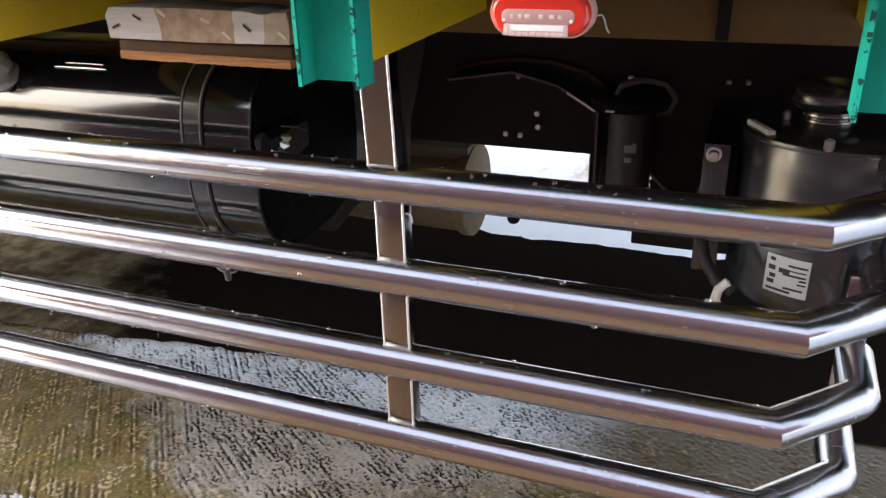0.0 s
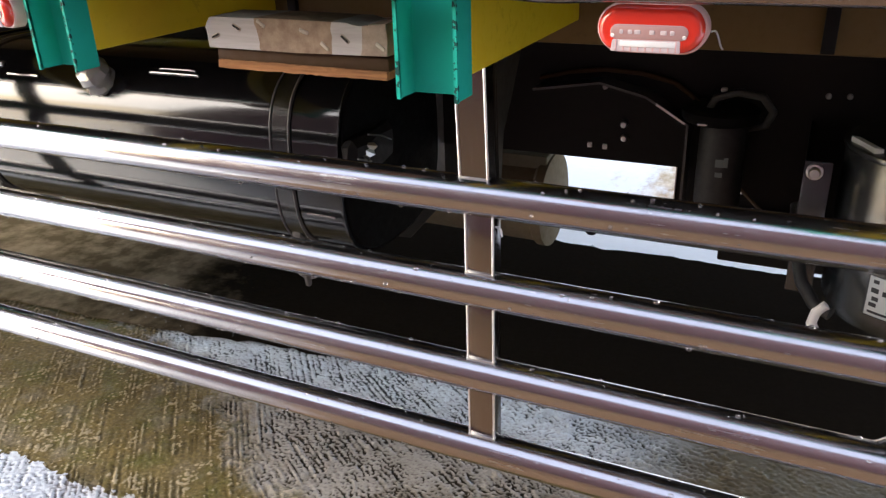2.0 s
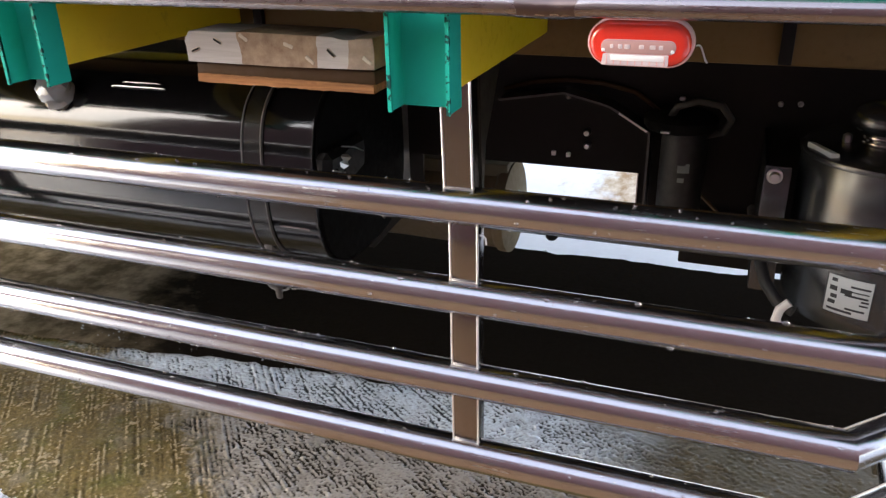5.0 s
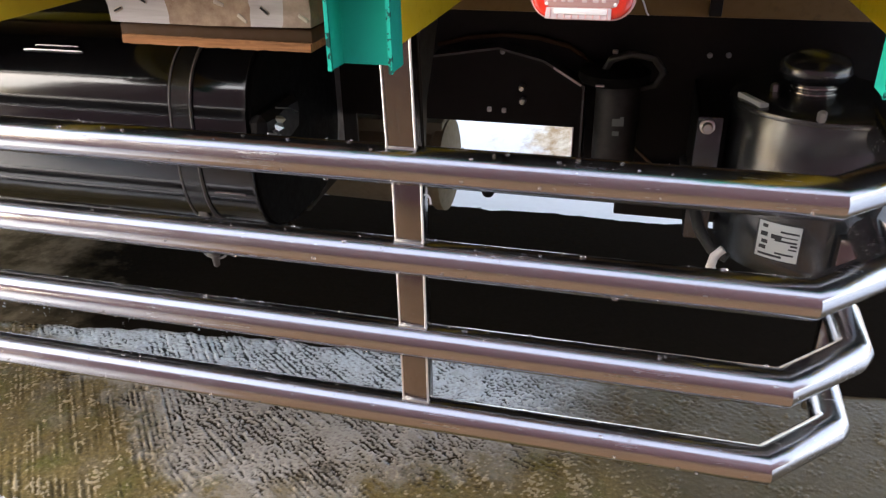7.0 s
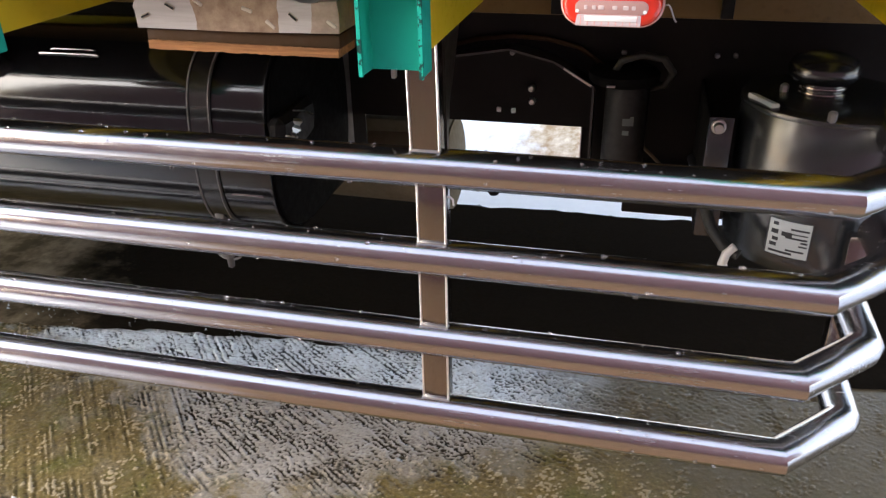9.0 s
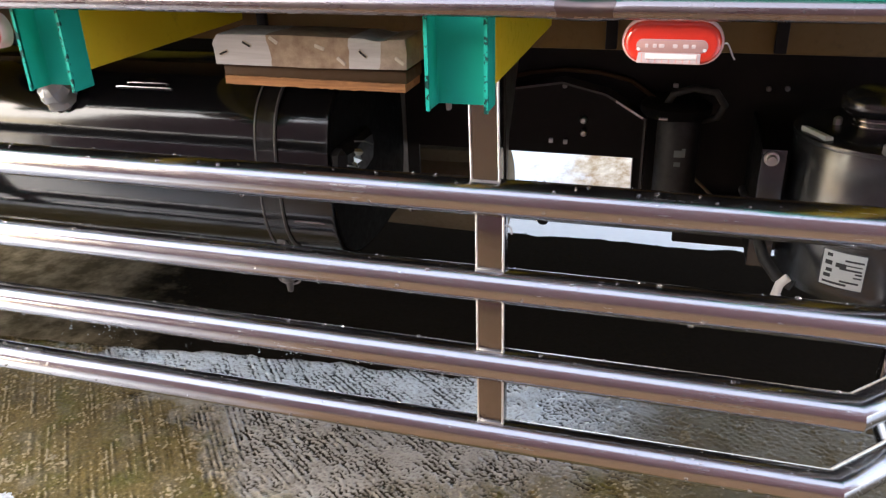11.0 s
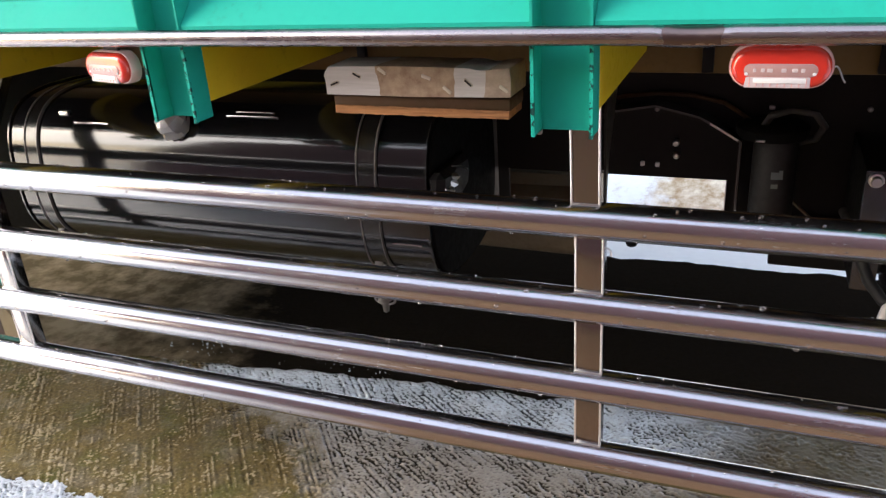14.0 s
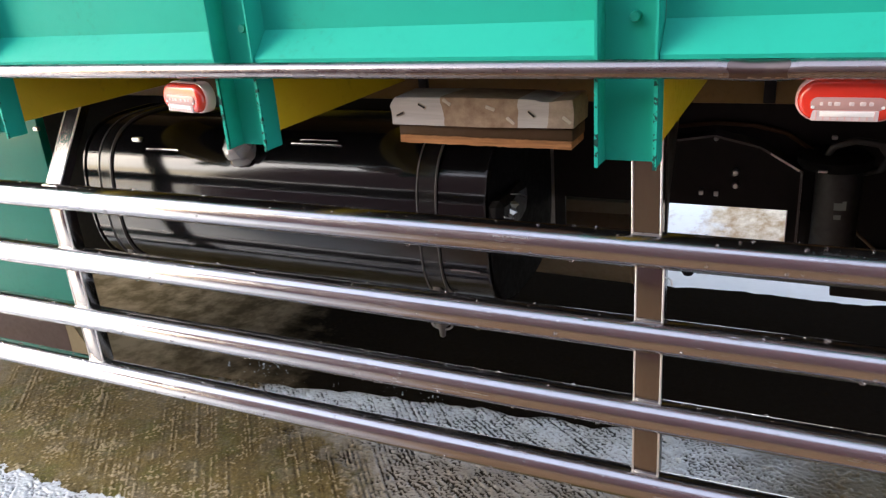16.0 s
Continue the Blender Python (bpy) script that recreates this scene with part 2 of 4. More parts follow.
def concrete():
    """Wet rough concrete: pale worn crowns over dark joints, moss, and pale stretches in the open; sheen and daylight
    are put into the colour.
    """
    m = material("wet_concrete", (0.2, 0.19, 0.16), 0.3)
    k = Net(m)
    x, y, z = k.xyz(k.pos)
    mid = k.noise(k.pos, 11.0, 5, 0.65)
    fine = k.noise(k.pos, 150.0, 4, 0.7)
    big = k.noise(k.pos, 1.9, 5, 0.6, 0.6)
    jit = k.noise(k.pos, 26.0, 3, 0.6)
    up = k.math('ADD', k.math('MULTIPLY', z, 140.0), 1.0)
    worn = k.math('MULTIPLY', k.ramp(up, (0.35, 0.0), (0.85, 1.0)), k.ramp(fine, (0.25, 0.7), (0.6, 1.0)))
    # moss towards the near side and the far end, grey where the broom marks are clean
    west = k.math('ADD', x, 0.95)
    bound = k.math('MINIMUM', k.math('MULTIPLY_ADD', west, -0.31, 0.43), k.math('MULTIPLY_ADD', west, -0.92, 0.43))
    bound = k.math('MAXIMUM', bound, k.math('MAXIMUM', k.math('MULTIPLY_ADD', x, 0.42, 0.29), 0.12))
    over = k.math('ADD', k.math('SUBTRACT', y, bound), k.math('MULTIPLY', k.math('ADD', big, -0.5), 0.28))
    over = k.math('ADD', over, k.math('MULTIPLY', k.math('ADD', mid, -0.5), 0.42))
    clean = k.ramp(k.math('ADD', over, 0.2), (0.13, 0.0), (0.28, 1.0))
    clean = k.math('MULTIPLY', clean, k.ramp(k.math('ADD', k.math('MULTIPLY', y, -0.4), k.math('ADD', x, k.math('MULTIPLY', big, 0.4))), (0.08, 1.0), (0.34, 0.05)))
    moss = k.mix(k.ramp(mid, (0.35, 0.0), (0.65, 1.0)), (0.170, 0.122, 0.040), (0.110, 0.082, 0.032))
    moss = k.mix(k.ramp(k.noise(k.pos, 6.5, 4, 0.6), (0.50, 0.0), (0.64, 0.8)), moss, (0.098, 0.094, 0.020))
    moss = k.mix(k.ramp(k.noise(k.scaled(k.pos, (1, 1, 1), (0, 0, 0), (3.1, 1.7, 0)), 9.0, 5, 0.65), (0.52, 0.0), (0.66, 0.7)), moss, (0.19, 0.155, 0.105))
    grit = k.noise(k.pos, 95.0, 3, 0.65)
    moss = k.mix(k.ramp(grit, (0.34, 0.55), (0.50, 0.0)), moss, (0.045, 0.034, 0.014))
    moss = k.mix(k.ramp(grit, (0.56, 0.0), (0.72, 0.5)), moss, (0.34, 0.27, 0.17))
    moss = k.mix(k.ramp(up, (0.35, 0.85), (0.92, 0.0)), moss, (0.030, 0.021, 0.010))
    moss = k.mix(k.math('MULTIPLY', k.ramp(k.math('MULTIPLY', z, 400.0), (0.1, 0.0), (0.6, 1.0)), 0.85), moss, (0.36, 0.29, 0.18))
    # sky sheen put into the stone colour: bluish white as y grows
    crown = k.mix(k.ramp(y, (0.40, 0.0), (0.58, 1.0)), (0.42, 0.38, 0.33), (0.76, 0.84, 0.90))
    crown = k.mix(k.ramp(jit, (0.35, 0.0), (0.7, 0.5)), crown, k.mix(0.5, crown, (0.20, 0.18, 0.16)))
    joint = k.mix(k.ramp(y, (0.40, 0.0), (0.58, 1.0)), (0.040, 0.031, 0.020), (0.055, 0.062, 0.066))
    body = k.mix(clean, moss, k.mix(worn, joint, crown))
    # darker brown towards growing x and y, with an uneven border
    dark_end = k.ramp(k.math('ADD', k.math('ADD', x, k.math('MULTIPLY', y, 0.9)), k.math('MULTIPLY', k.math('ADD', big, -0.5), 0.6)), (0.62, 0.0), (0.9, 0.9))
    body = k.mix(k.math('MULTIPLY', dark_end, 0.8), body, k.mix(mid, (0.045, 0.038, 0.022), (0.12, 0.10, 0.066)))
    # pale stretches in the open, on both sides of the truck: daylight put into the colour
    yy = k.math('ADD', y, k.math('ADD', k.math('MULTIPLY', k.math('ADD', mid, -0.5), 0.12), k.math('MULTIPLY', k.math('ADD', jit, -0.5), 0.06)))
    # pale end out of view, added to brighten what the bent tube ends reflect
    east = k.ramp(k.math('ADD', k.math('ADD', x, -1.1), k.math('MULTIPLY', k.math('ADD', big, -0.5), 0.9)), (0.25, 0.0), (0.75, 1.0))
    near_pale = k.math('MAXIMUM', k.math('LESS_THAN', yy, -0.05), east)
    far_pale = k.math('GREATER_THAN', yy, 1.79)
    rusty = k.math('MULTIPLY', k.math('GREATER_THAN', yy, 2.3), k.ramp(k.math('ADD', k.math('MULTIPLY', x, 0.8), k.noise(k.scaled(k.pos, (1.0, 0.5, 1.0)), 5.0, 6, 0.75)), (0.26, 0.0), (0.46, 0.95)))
    # paler further out, to whiten the reflections in the tubes
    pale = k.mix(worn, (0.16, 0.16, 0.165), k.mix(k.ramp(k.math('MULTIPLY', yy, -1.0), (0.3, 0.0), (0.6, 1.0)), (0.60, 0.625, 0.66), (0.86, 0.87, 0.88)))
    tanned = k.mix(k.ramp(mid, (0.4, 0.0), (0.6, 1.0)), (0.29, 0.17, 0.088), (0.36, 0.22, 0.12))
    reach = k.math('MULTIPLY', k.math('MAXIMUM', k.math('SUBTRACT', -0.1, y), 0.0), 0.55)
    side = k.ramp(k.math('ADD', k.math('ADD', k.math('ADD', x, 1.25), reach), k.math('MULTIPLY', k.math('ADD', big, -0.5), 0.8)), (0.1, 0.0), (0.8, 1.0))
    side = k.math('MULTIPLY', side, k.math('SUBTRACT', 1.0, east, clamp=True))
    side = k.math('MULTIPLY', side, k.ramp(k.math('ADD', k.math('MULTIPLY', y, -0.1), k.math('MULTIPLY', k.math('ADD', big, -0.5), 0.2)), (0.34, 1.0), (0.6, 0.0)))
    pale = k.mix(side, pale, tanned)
    # far side nearly white, its open sky light painted in
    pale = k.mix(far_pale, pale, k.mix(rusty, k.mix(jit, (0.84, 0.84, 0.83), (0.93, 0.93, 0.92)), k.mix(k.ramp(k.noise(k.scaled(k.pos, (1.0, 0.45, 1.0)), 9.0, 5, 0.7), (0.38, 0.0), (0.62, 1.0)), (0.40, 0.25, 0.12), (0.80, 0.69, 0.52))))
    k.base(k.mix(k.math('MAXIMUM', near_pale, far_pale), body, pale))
    # standing water on the open pale stretches
    wet = k.math('MULTIPLY', near_pale, k.math('SUBTRACT', 1.0, side, clamp=True))
    k.rough(k.mix(wet, k.mix(clean, k.ramp(k.noise(k.pos, 7.0, 4), (0.35, 0.3), (0.7, 0.55)), 0.2), 0.1))
    k.link(k.math('MULTIPLY', k.math('SUBTRACT', 1.0, far_pale), k.math('ADD', k.math('ADD', k.math('MULTIPLY', clean, 0.6), 0.15), k.math('MULTIPLY', wet, 0.85))), k.b.inputs['Specular IOR Level'])
    k.bump(fine, 0.35, 0.003)
    return m


def strip_shade():
    """Black for the shade under the truck, with brown silt showing towards the lit end."""
    # no gloss: the dark reflection of the underside is in the base colour
    m = material("black_shade", (0.008, 0.007, 0.004), 0.9, 0.0, 0.0)
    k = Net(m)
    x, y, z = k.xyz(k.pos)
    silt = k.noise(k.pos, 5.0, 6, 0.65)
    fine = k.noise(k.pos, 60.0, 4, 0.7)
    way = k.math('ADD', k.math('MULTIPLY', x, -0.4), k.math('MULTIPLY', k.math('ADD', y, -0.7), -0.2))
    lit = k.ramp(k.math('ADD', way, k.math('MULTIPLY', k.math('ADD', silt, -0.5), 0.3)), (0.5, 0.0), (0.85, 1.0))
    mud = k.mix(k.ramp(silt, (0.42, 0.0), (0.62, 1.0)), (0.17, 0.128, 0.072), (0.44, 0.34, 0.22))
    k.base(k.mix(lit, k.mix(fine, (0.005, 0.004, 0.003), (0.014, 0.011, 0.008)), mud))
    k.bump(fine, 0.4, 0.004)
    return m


CONCRETE, STRIP_SHADE = concrete(), strip_shade()
WALL_MAT = painted("mauve_wall_paint", (0.24, 0.122, 0.12), 0.9, 0.5)


# ---- mesh helpers ----
ORIGIN = {}


def thing(name, at, label, category, group="", kind=""):
    e = new(name)
    e.location = at
    e.empty_display_size = 0.05
    ORIGIN[e] = Vector(at)
    return tagged(e, label, category, group, kind)


def part(name, bm, mat, parent, label="", smooth=40):
    """One mesh object under a thing or under a part; bm is in the world's place."""
    o = ORIGIN[parent]
    bmesh.ops.translate(bm, vec=-o, verts=bm.verts)
    ob = single(name, bm, mat, smooth)
    ob.parent = parent
    ORIGIN[ob] = o
    return tagged(ob, label)


def single(name, bm, mat, smooth=40):
    bmesh.ops.recalc_face_normals(bm, faces=bm.faces)
    if smooth:
        lim = radians(smooth)
        for f in bm.faces:
            f.smooth = True
        for e in bm.edges:
            e.smooth = len(e.link_faces) == 2 and e.calc_face_angle(0) < lim
    me = bpy.data.meshes.new(name)
    bm.to_mesh(me)
    bm.free()
    me.materials.append(mat)
    return new(name, me)


def box(x0, x1, y0, y1, z0, z1, bevel=0.002, seg=2, bm=None):
    bm = bm or bmesh.new()
    r = bmesh.ops.create_cube(bm, size=1)
    vs = r["verts"]
    bmesh.ops.scale(bm, vec=(x1 - x0, y1 - y0, z1 - z0), verts=vs)
    bmesh.ops.translate(bm, vec=((x0 + x1) / 2, (y0 + y1) / 2, (z0 + z1) / 2), verts=vs)
    if bevel:
        es = list({e for v in vs for e in v.link_edges})
        bmesh.ops.bevel(bm, geom=es, offset=bevel, segments=seg, affect='EDGES', profile=0.5)
    return bm


def sweep(points, r, n=24, bm=None, caps=True):
    """A round tube along points; at a corner the ring lies in the mitre plane."""
    bm = bm or bmesh.new()
    p = [Vector(q) for q in points]
    rings = []
    side = None
    for i, q in enumerate(p):
        a = (q - p[i - 1]).normalized() if i else (p[1] - q).normalized()
        b = (p[i + 1] - q).normalized() if i + 1 < len(p) else a
        t = (a + b).normalized()
        if side is None:
            side = a.orthogonal().normalized()
        side = (side - a * side.dot(a)).normalized()
        up = a.cross(side)
        ring = []
        for k in range(n):
            w = 2 * math.pi * k / n
            d = (side * math.cos(w) + up * math.sin(w)) * r
            d = d - a * (d.dot(t) / a.dot(t))
            ring.append(bm.verts.new(q + d))
        rings.append(ring)
    for u, v in zip(rings, rings[1:]):
        for k in range(n):
            bm.faces.new((u[k], u[(k + 1) % n], v[(k + 1) % n], v[k]))
    if caps:
        bm.faces.new(rings[0][::-1])
        bm.faces.new(rings[-1])
    return bm


def lathe(profile, axis, at, n=40, bm=None):
    """Turns (radius, height) pairs round an axis ('X', 'Y' or 'Z') through at."""
    bm = bm or bmesh.new()
    rings = []
    for r, h in profile:
        ring = []
        for k in range(n):
            w = 2 * math.pi * k / n
            c, s = r * math.cos(w), r * math.sin(w)
            v = {'Z': (c, s, h), 'X': (h, c, s), 'Y': (c, h, s)}[axis]
            ring.append(bm.verts.new(Vector(at) + Vector(v)))
        rings.append(ring)
    for u, v in zip(rings, rings[1:]):
        for k in range(n):
            bm.faces.new((u[k], u[(k + 1) % n], v[(k + 1) % n], v[k]))
    bm.faces.new(rings[0][::-1])
    bm.faces.new(rings[-1])
    bmesh.ops.remove_doubles(bm, verts=bm.verts, dist=1e-5)
    return bm


def prism(outline, axis, a, b, bevel=0.0, bm=None):
    """A flat outline pushed from a to b along an axis."""
    bm = bm or bmesh.new()

    def put(u, v, w):
        return {'X': (w, u, v), 'Y': (u, w, v), 'Z': (u, v, w)}[axis]

    lo = [bm.verts.new(put(u, v, a)) for u, v in outline]
    hi = [bm.verts.new(put(u, v, b)) for u, v in outline]
    bm.faces.new(lo)
    bm.faces.new(hi)
    n = len(outline)
    for i in range(n):
        bm.faces.new((lo[i], lo[(i + 1) % n], hi[(i + 1) % n], hi[i]))
    if bevel:
        bmesh.ops.bevel(bm, geom=list(bm.edges), offset=bevel, segments=2, affect='EDGES')
    return bm


def stadium(cx, cz, w, h, n=10):
    """Outline with round ends, w wide and h high."""
    r = h / 2
    out = []
    for s, a0 in ((1, -90), (-1, 90)):
        for i in range(n + 1):
            a = radians(a0 + 180 * i / n)
            out.append((cx + s * (w / 2 - r) + r * math.cos(a), cz + r * math.sin(a)))
    return out


# ---- ground ----
def streaks(nx, ny, step, across, along, deg, seed):
    """A field of random ridges of a given width and length, lying at an angle; mean 0, spread 1."""
    rs = np.random.RandomState(seed)
    f = np.fft.rfft2(rs.standard_normal((ny, nx)))
    ky, kx = np.fft.fftfreq(ny, step)[:, None], np.fft.rfftfreq(nx, step)[None, :]
    c, d = math.cos(radians(deg)), math.sin(radians(deg))
    u, v = kx * c + ky * d, -kx * d + ky * c
    f *= np.exp(-0.5 * ((np.abs(v) - 1 / across) * across / 0.42) ** 2) * np.exp(-0.5 * (u * along) ** 2)
    out = np.fft.irfft2(f, (ny, nx))
    return (out - out.mean()) / out.std()


def clouds(nx, ny, step, size, seed):
    rs = np.random.RandomState(seed)
    f = np.fft.rfft2(rs.standard_normal((ny, nx)))
    ky, kx = np.fft.fftfreq(ny, step)[:, None], np.fft.rfftfreq(nx, step)[None, :]
    out = np.fft.irfft2(f * np.exp(-0.5 * (kx ** 2 + ky ** 2) * size ** 2 * 4), (ny, nx))
    return (out - out.mean()) / out.std()


def ease(v, a, b):
    t = np.clip((v - a) / (b - a), 0, 1)
    return t * t * (3 - 2 * t)


def ground():
    """One sheet: a finely worn stretch under the truck's side, and plain ground out to the horizon."""
    step, x0, y0, nx, ny = 0.0045, -2.7, -0.5, 880, 290
    xs, ys = x0 + step * np.arange(nx), y0 + step * np.arange(ny)
    X, Y = np.meshgrid(xs, ys)
    peb = streaks(nx, ny, step, 0.015, 0.022, -30, 1) + 0.75 * streaks(nx, ny, step, 0.012, 0.012, 25, 2)
    peb = ease(peb + 0.25 * clouds(nx, ny, step, 0.05, 8), -1.05, -0.1)
    fan = streaks(nx, ny, step, 0.015, 1.0, -50, 3) * ease(-X, 0.55, 0.8) + streaks(nx, ny, step, 0.015, 0.9, -35, 4) * ease(X, -0.8, -0.55)
    patch = ease(clouds(nx, ny, step, 0.12, 5) + 0.95, -0.2, 0.6)
    slot = ease(-fan, 0.3, 1.2) * patch * (1 - 0.85 * ease(X, -0.25, 0.15)) * (0.6 + 0.4 * ease(clouds(nx, ny, step, 0.01, 9), -0.6, 0.4))
    bound = np.maximum(np.minimum(0.43 - 0.31 * (X + 0.95), 0.43 - 0.92 * (X + 0.95)), np.maximum(0.29 + 0.42 * X, 0.12))
    deep = ease(Y - bound + 0.05 * clouds(nx, ny, step, 0.06, 6), -0.1, 0.06)
    deep = np.maximum(deep, 0.8 * ease(-Y, 0.0, 0.08))
    slot = slot * (0.45 + 0.55 * ease(X, -1.35, -0.85))
    deep = (0.25 + 0.75 * deep) * (0.4 + 0.6 * ease(clouds(nx, ny, step, 0.045, 21), -0.9, 0.4)) * (1 - 0.55 * ease(X + 0.5 * (Y - 0.4) + 0.12 * clouds(nx, ny, step, 0.08, 12), 0.1, 0.5))
    h = -0.006 * deep * (1 - peb) - 0.0055 * (0.6 + 0.4 * deep) * slot
    ridge = ease(fan, 0.7, 1.5) * patch * ease(-X, 0.1, 0.5) * ease(clouds(nx, ny, step, 0.012, 14), -0.7, 0.6)
    crumb = ease(clouds(nx, ny, step, 0.0065, 15) + 0.6 * clouds(nx, ny, step, 0.07, 16), 1.5, 2.2)
    h = h + 0.0034 * ridge + 0.0045 * crumb
    rim = ease(X, x0, x0 + 0.5) * ease(-X, -xs[-1], -xs[-1] + 0.1) * ease(Y, y0, y0 + 0.22) * ease(-Y, -ys[-1], -ys[-1] + 0.06)
    verts = np.stack([X, Y, h * rim], -1).reshape(-1, 3).tolist()
    a = (np.arange(ny - 1)[:, None] * nx + np.arange(nx - 1)[None, :]).reshape(-1)
    faces = np.stack([a, a + 1, a + nx + 1, a + nx], -1).tolist()
    n, far = len(verts), 60.0
    corner = [0, nx - 1, nx * ny - 1, nx * (ny - 1)]
    verts += [(-far, -far, 0), (far, -far, 0), (far, far, 0), (-far, far, 0)]
    for i in range(4):
        faces.append([n + i, n + (i + 1) % 4, corner[(i + 1) % 4], corner[i]])
    me = bpy.data.meshes.new("ground")
    me.from_pydata(verts, [], faces)
    me.polygons.foreach_set("use_smooth", [True] * (len(faces) - 4) + [False] * 4)
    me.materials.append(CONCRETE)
    ob = new("ground", me)
    tagged(ob, "wet rough concrete ground with broom marks and moss", "ground", kind="structure")


def shade_strip():
    """A long strip, black for the shade under the truck, with ragged edges."""
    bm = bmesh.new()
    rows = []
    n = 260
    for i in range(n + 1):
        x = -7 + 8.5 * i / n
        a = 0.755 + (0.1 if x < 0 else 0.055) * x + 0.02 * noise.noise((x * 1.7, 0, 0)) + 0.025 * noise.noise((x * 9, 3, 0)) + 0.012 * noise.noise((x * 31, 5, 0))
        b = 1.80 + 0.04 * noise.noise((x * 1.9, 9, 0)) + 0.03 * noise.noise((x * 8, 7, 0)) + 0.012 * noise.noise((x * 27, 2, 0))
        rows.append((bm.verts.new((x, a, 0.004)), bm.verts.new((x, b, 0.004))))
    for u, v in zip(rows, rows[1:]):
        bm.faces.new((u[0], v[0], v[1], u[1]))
    ob = single("pavement", bm, STRIP_SHADE, 0)
    tagged(ob, "flat black strip on the concrete, the truck's shade and dark reflection put into its colour", "pavement", kind="structure")


ground()
shade_strip()
# unseen wall behind the camera; its sloping top trims the sky the tubes reflect
bmw = prism([(-3.8, 0), (6.0, 0), (6.0, 3.9), (-3.3, 2.5)], 'Y', -2.8, -2.6)
tagged(single("wall_behind", bmw, WALL_MAT, 0), "dull mauve wall out of view, reflected in the tubes", "wall", kind="structure")

# ---- side guard ----
R = 0.03175
RAIL_Z = (0.883, 0.720, 0.556, 0.397)
BEND_X = (0.646, 0.642, 0.631, 0.626)
guard = thing("side_guard", (0, 0, 0), "polished stainless tube side guard of four rails with angled ends", "side guard")
for z, bx in zip(RAIL_Z, BEND_X):
    rail = part("rail", sweep([(-2.9, 0, z), (bx, 0, z), (bx + 0.117, 0.116, z), (bx + 0.126, 0.132, z), (bx + 0.129, 0.42 if z > 0.8 else 0.256, z)], R, 48), STEEL, guard)
    part("weld_seam", sweep([(bx - 0.001, 0, z), (bx + 0.001, 0.001, z)], R + 0.0008, 48), STEEL_FLAT, rail, "dull weld seam round the mitred corner")
part("end_stay", box(0.745, 0.785, 0.40, 0.66, 0.86, 0.90, 0.002), STEEL_FLAT, guard)
zc = RAIL_Z
PW, PD = 0.049, 0.028
for px in (0.0, -1.435):
    for za, zb in zip(zc[1:], zc):
        post = part("post", box(px, px + PW, -0.008, PD, za + R - 0.012, zb - R + 0.012, 0.004), STEEL_FLAT, guard)
        part("weld_bead", box(px - 0.001, px + PW + 0.001, -0.0115, 0.0, za + R - 0.004, za + R + 0.001, 0.001), ZINC, post)
        # the light caught by the corners, built as thin bright strips
        for x in (px + 0.0012, px + PW - 0.0012):
            part("ground_edge", sweep([(x, -0.0068, za + R - 0.006), (x, -0.0068, zb - R + 0.006)], 0.0022, 8), BRIGHT, post, "edge highlight, set in as a bright strip")
    shift, lean = (-0.007, -0.012) if px == 0 else (0, 0.125)
    foot, top = zc[0] + R - 0.012, 1.089
    bm = prism([(-0.008, foot), (PD, foot), (PD + lean, top), (lean - 0.008, top)], 'X', px + shift, px + shift + PW, 0.004)
    post = part("upper_post", bm, STEEL_FLAT, guard)
    for x in (px + shift + 0.0012, px + shift + PW - 0.0012):
        part("ground_edge", sweep([(x, -0.0068, foot), (x, lean - 0.0068, top)], 0.0022, 8), BRIGHT, post, "edge highlight, set in as a bright strip")
    part("weld_bead", box(px + shift - 0.001, px + shift + PW + 0.001, -0.0115, 0.0, zc[0] + R - 0.004, zc[0] + R + 0.001, 0.001), ZINC, post)
bm = prism([(PD + 0.001, 0.89), (0.042, 0.90), (0.050, 0.976), (0.083, 1.018), (0.131, 1.088), (0.02, 1.088)], 'X', 0.012, 0.044, 0.002)
part("stay_plate", bm, BRACKET, guard, "dark dirty steel plate behind the upper post")
part("hook", sweep([(0.046, 0.004, 0.833), (0.055, 0.002, 0.833), (0.0595, 0.001, 0.829), (0.0605, 0.001, 0.819)], 0.0017, 8), WHITE, guard, "small white wire hook")
part("end_post", box(0.731, 0.775, 0.256, 0.285, 0.335, 0.705, 0.003), STEEL_FLAT, guard)


def drops():
    """Rain drops that cling to the tubes."""
    rng = random.Random(4)
    bm = bmesh.new()
    for k in range(520):
        z = rng.choice(RAIL_Z)
        x = rng.uniform(-1.9, 0.62)
        a = radians(rng.choice((rng.uniform(60, 150), rng.uniform(60, 150), rng.uniform(185, 250))))
        r = rng.choice((0.0013, 0.0016, 0.0020, 0.0024, 0.0032)) * rng.uniform(0.8, 1.2)
        n = Vector((0, math.cos(a), math.sin(a)))
        v = bmesh.ops.create_icosphere(bm, subdivisions=1, radius=r)["verts"]
        bmesh.ops.scale(bm, vec=(rng.uniform(0.9, 1.6), 1, 1), verts=v)
        bmesh.ops.translate(bm, vec=Vector((x, 0, z)) + n * (R + r * 0.25), verts=v)
    ob = single("water_drops", bm, DROP, 80)
    tagged(ob, "small clear rain drops on the steel tubes", "water drops", kind="stuff")


drops()

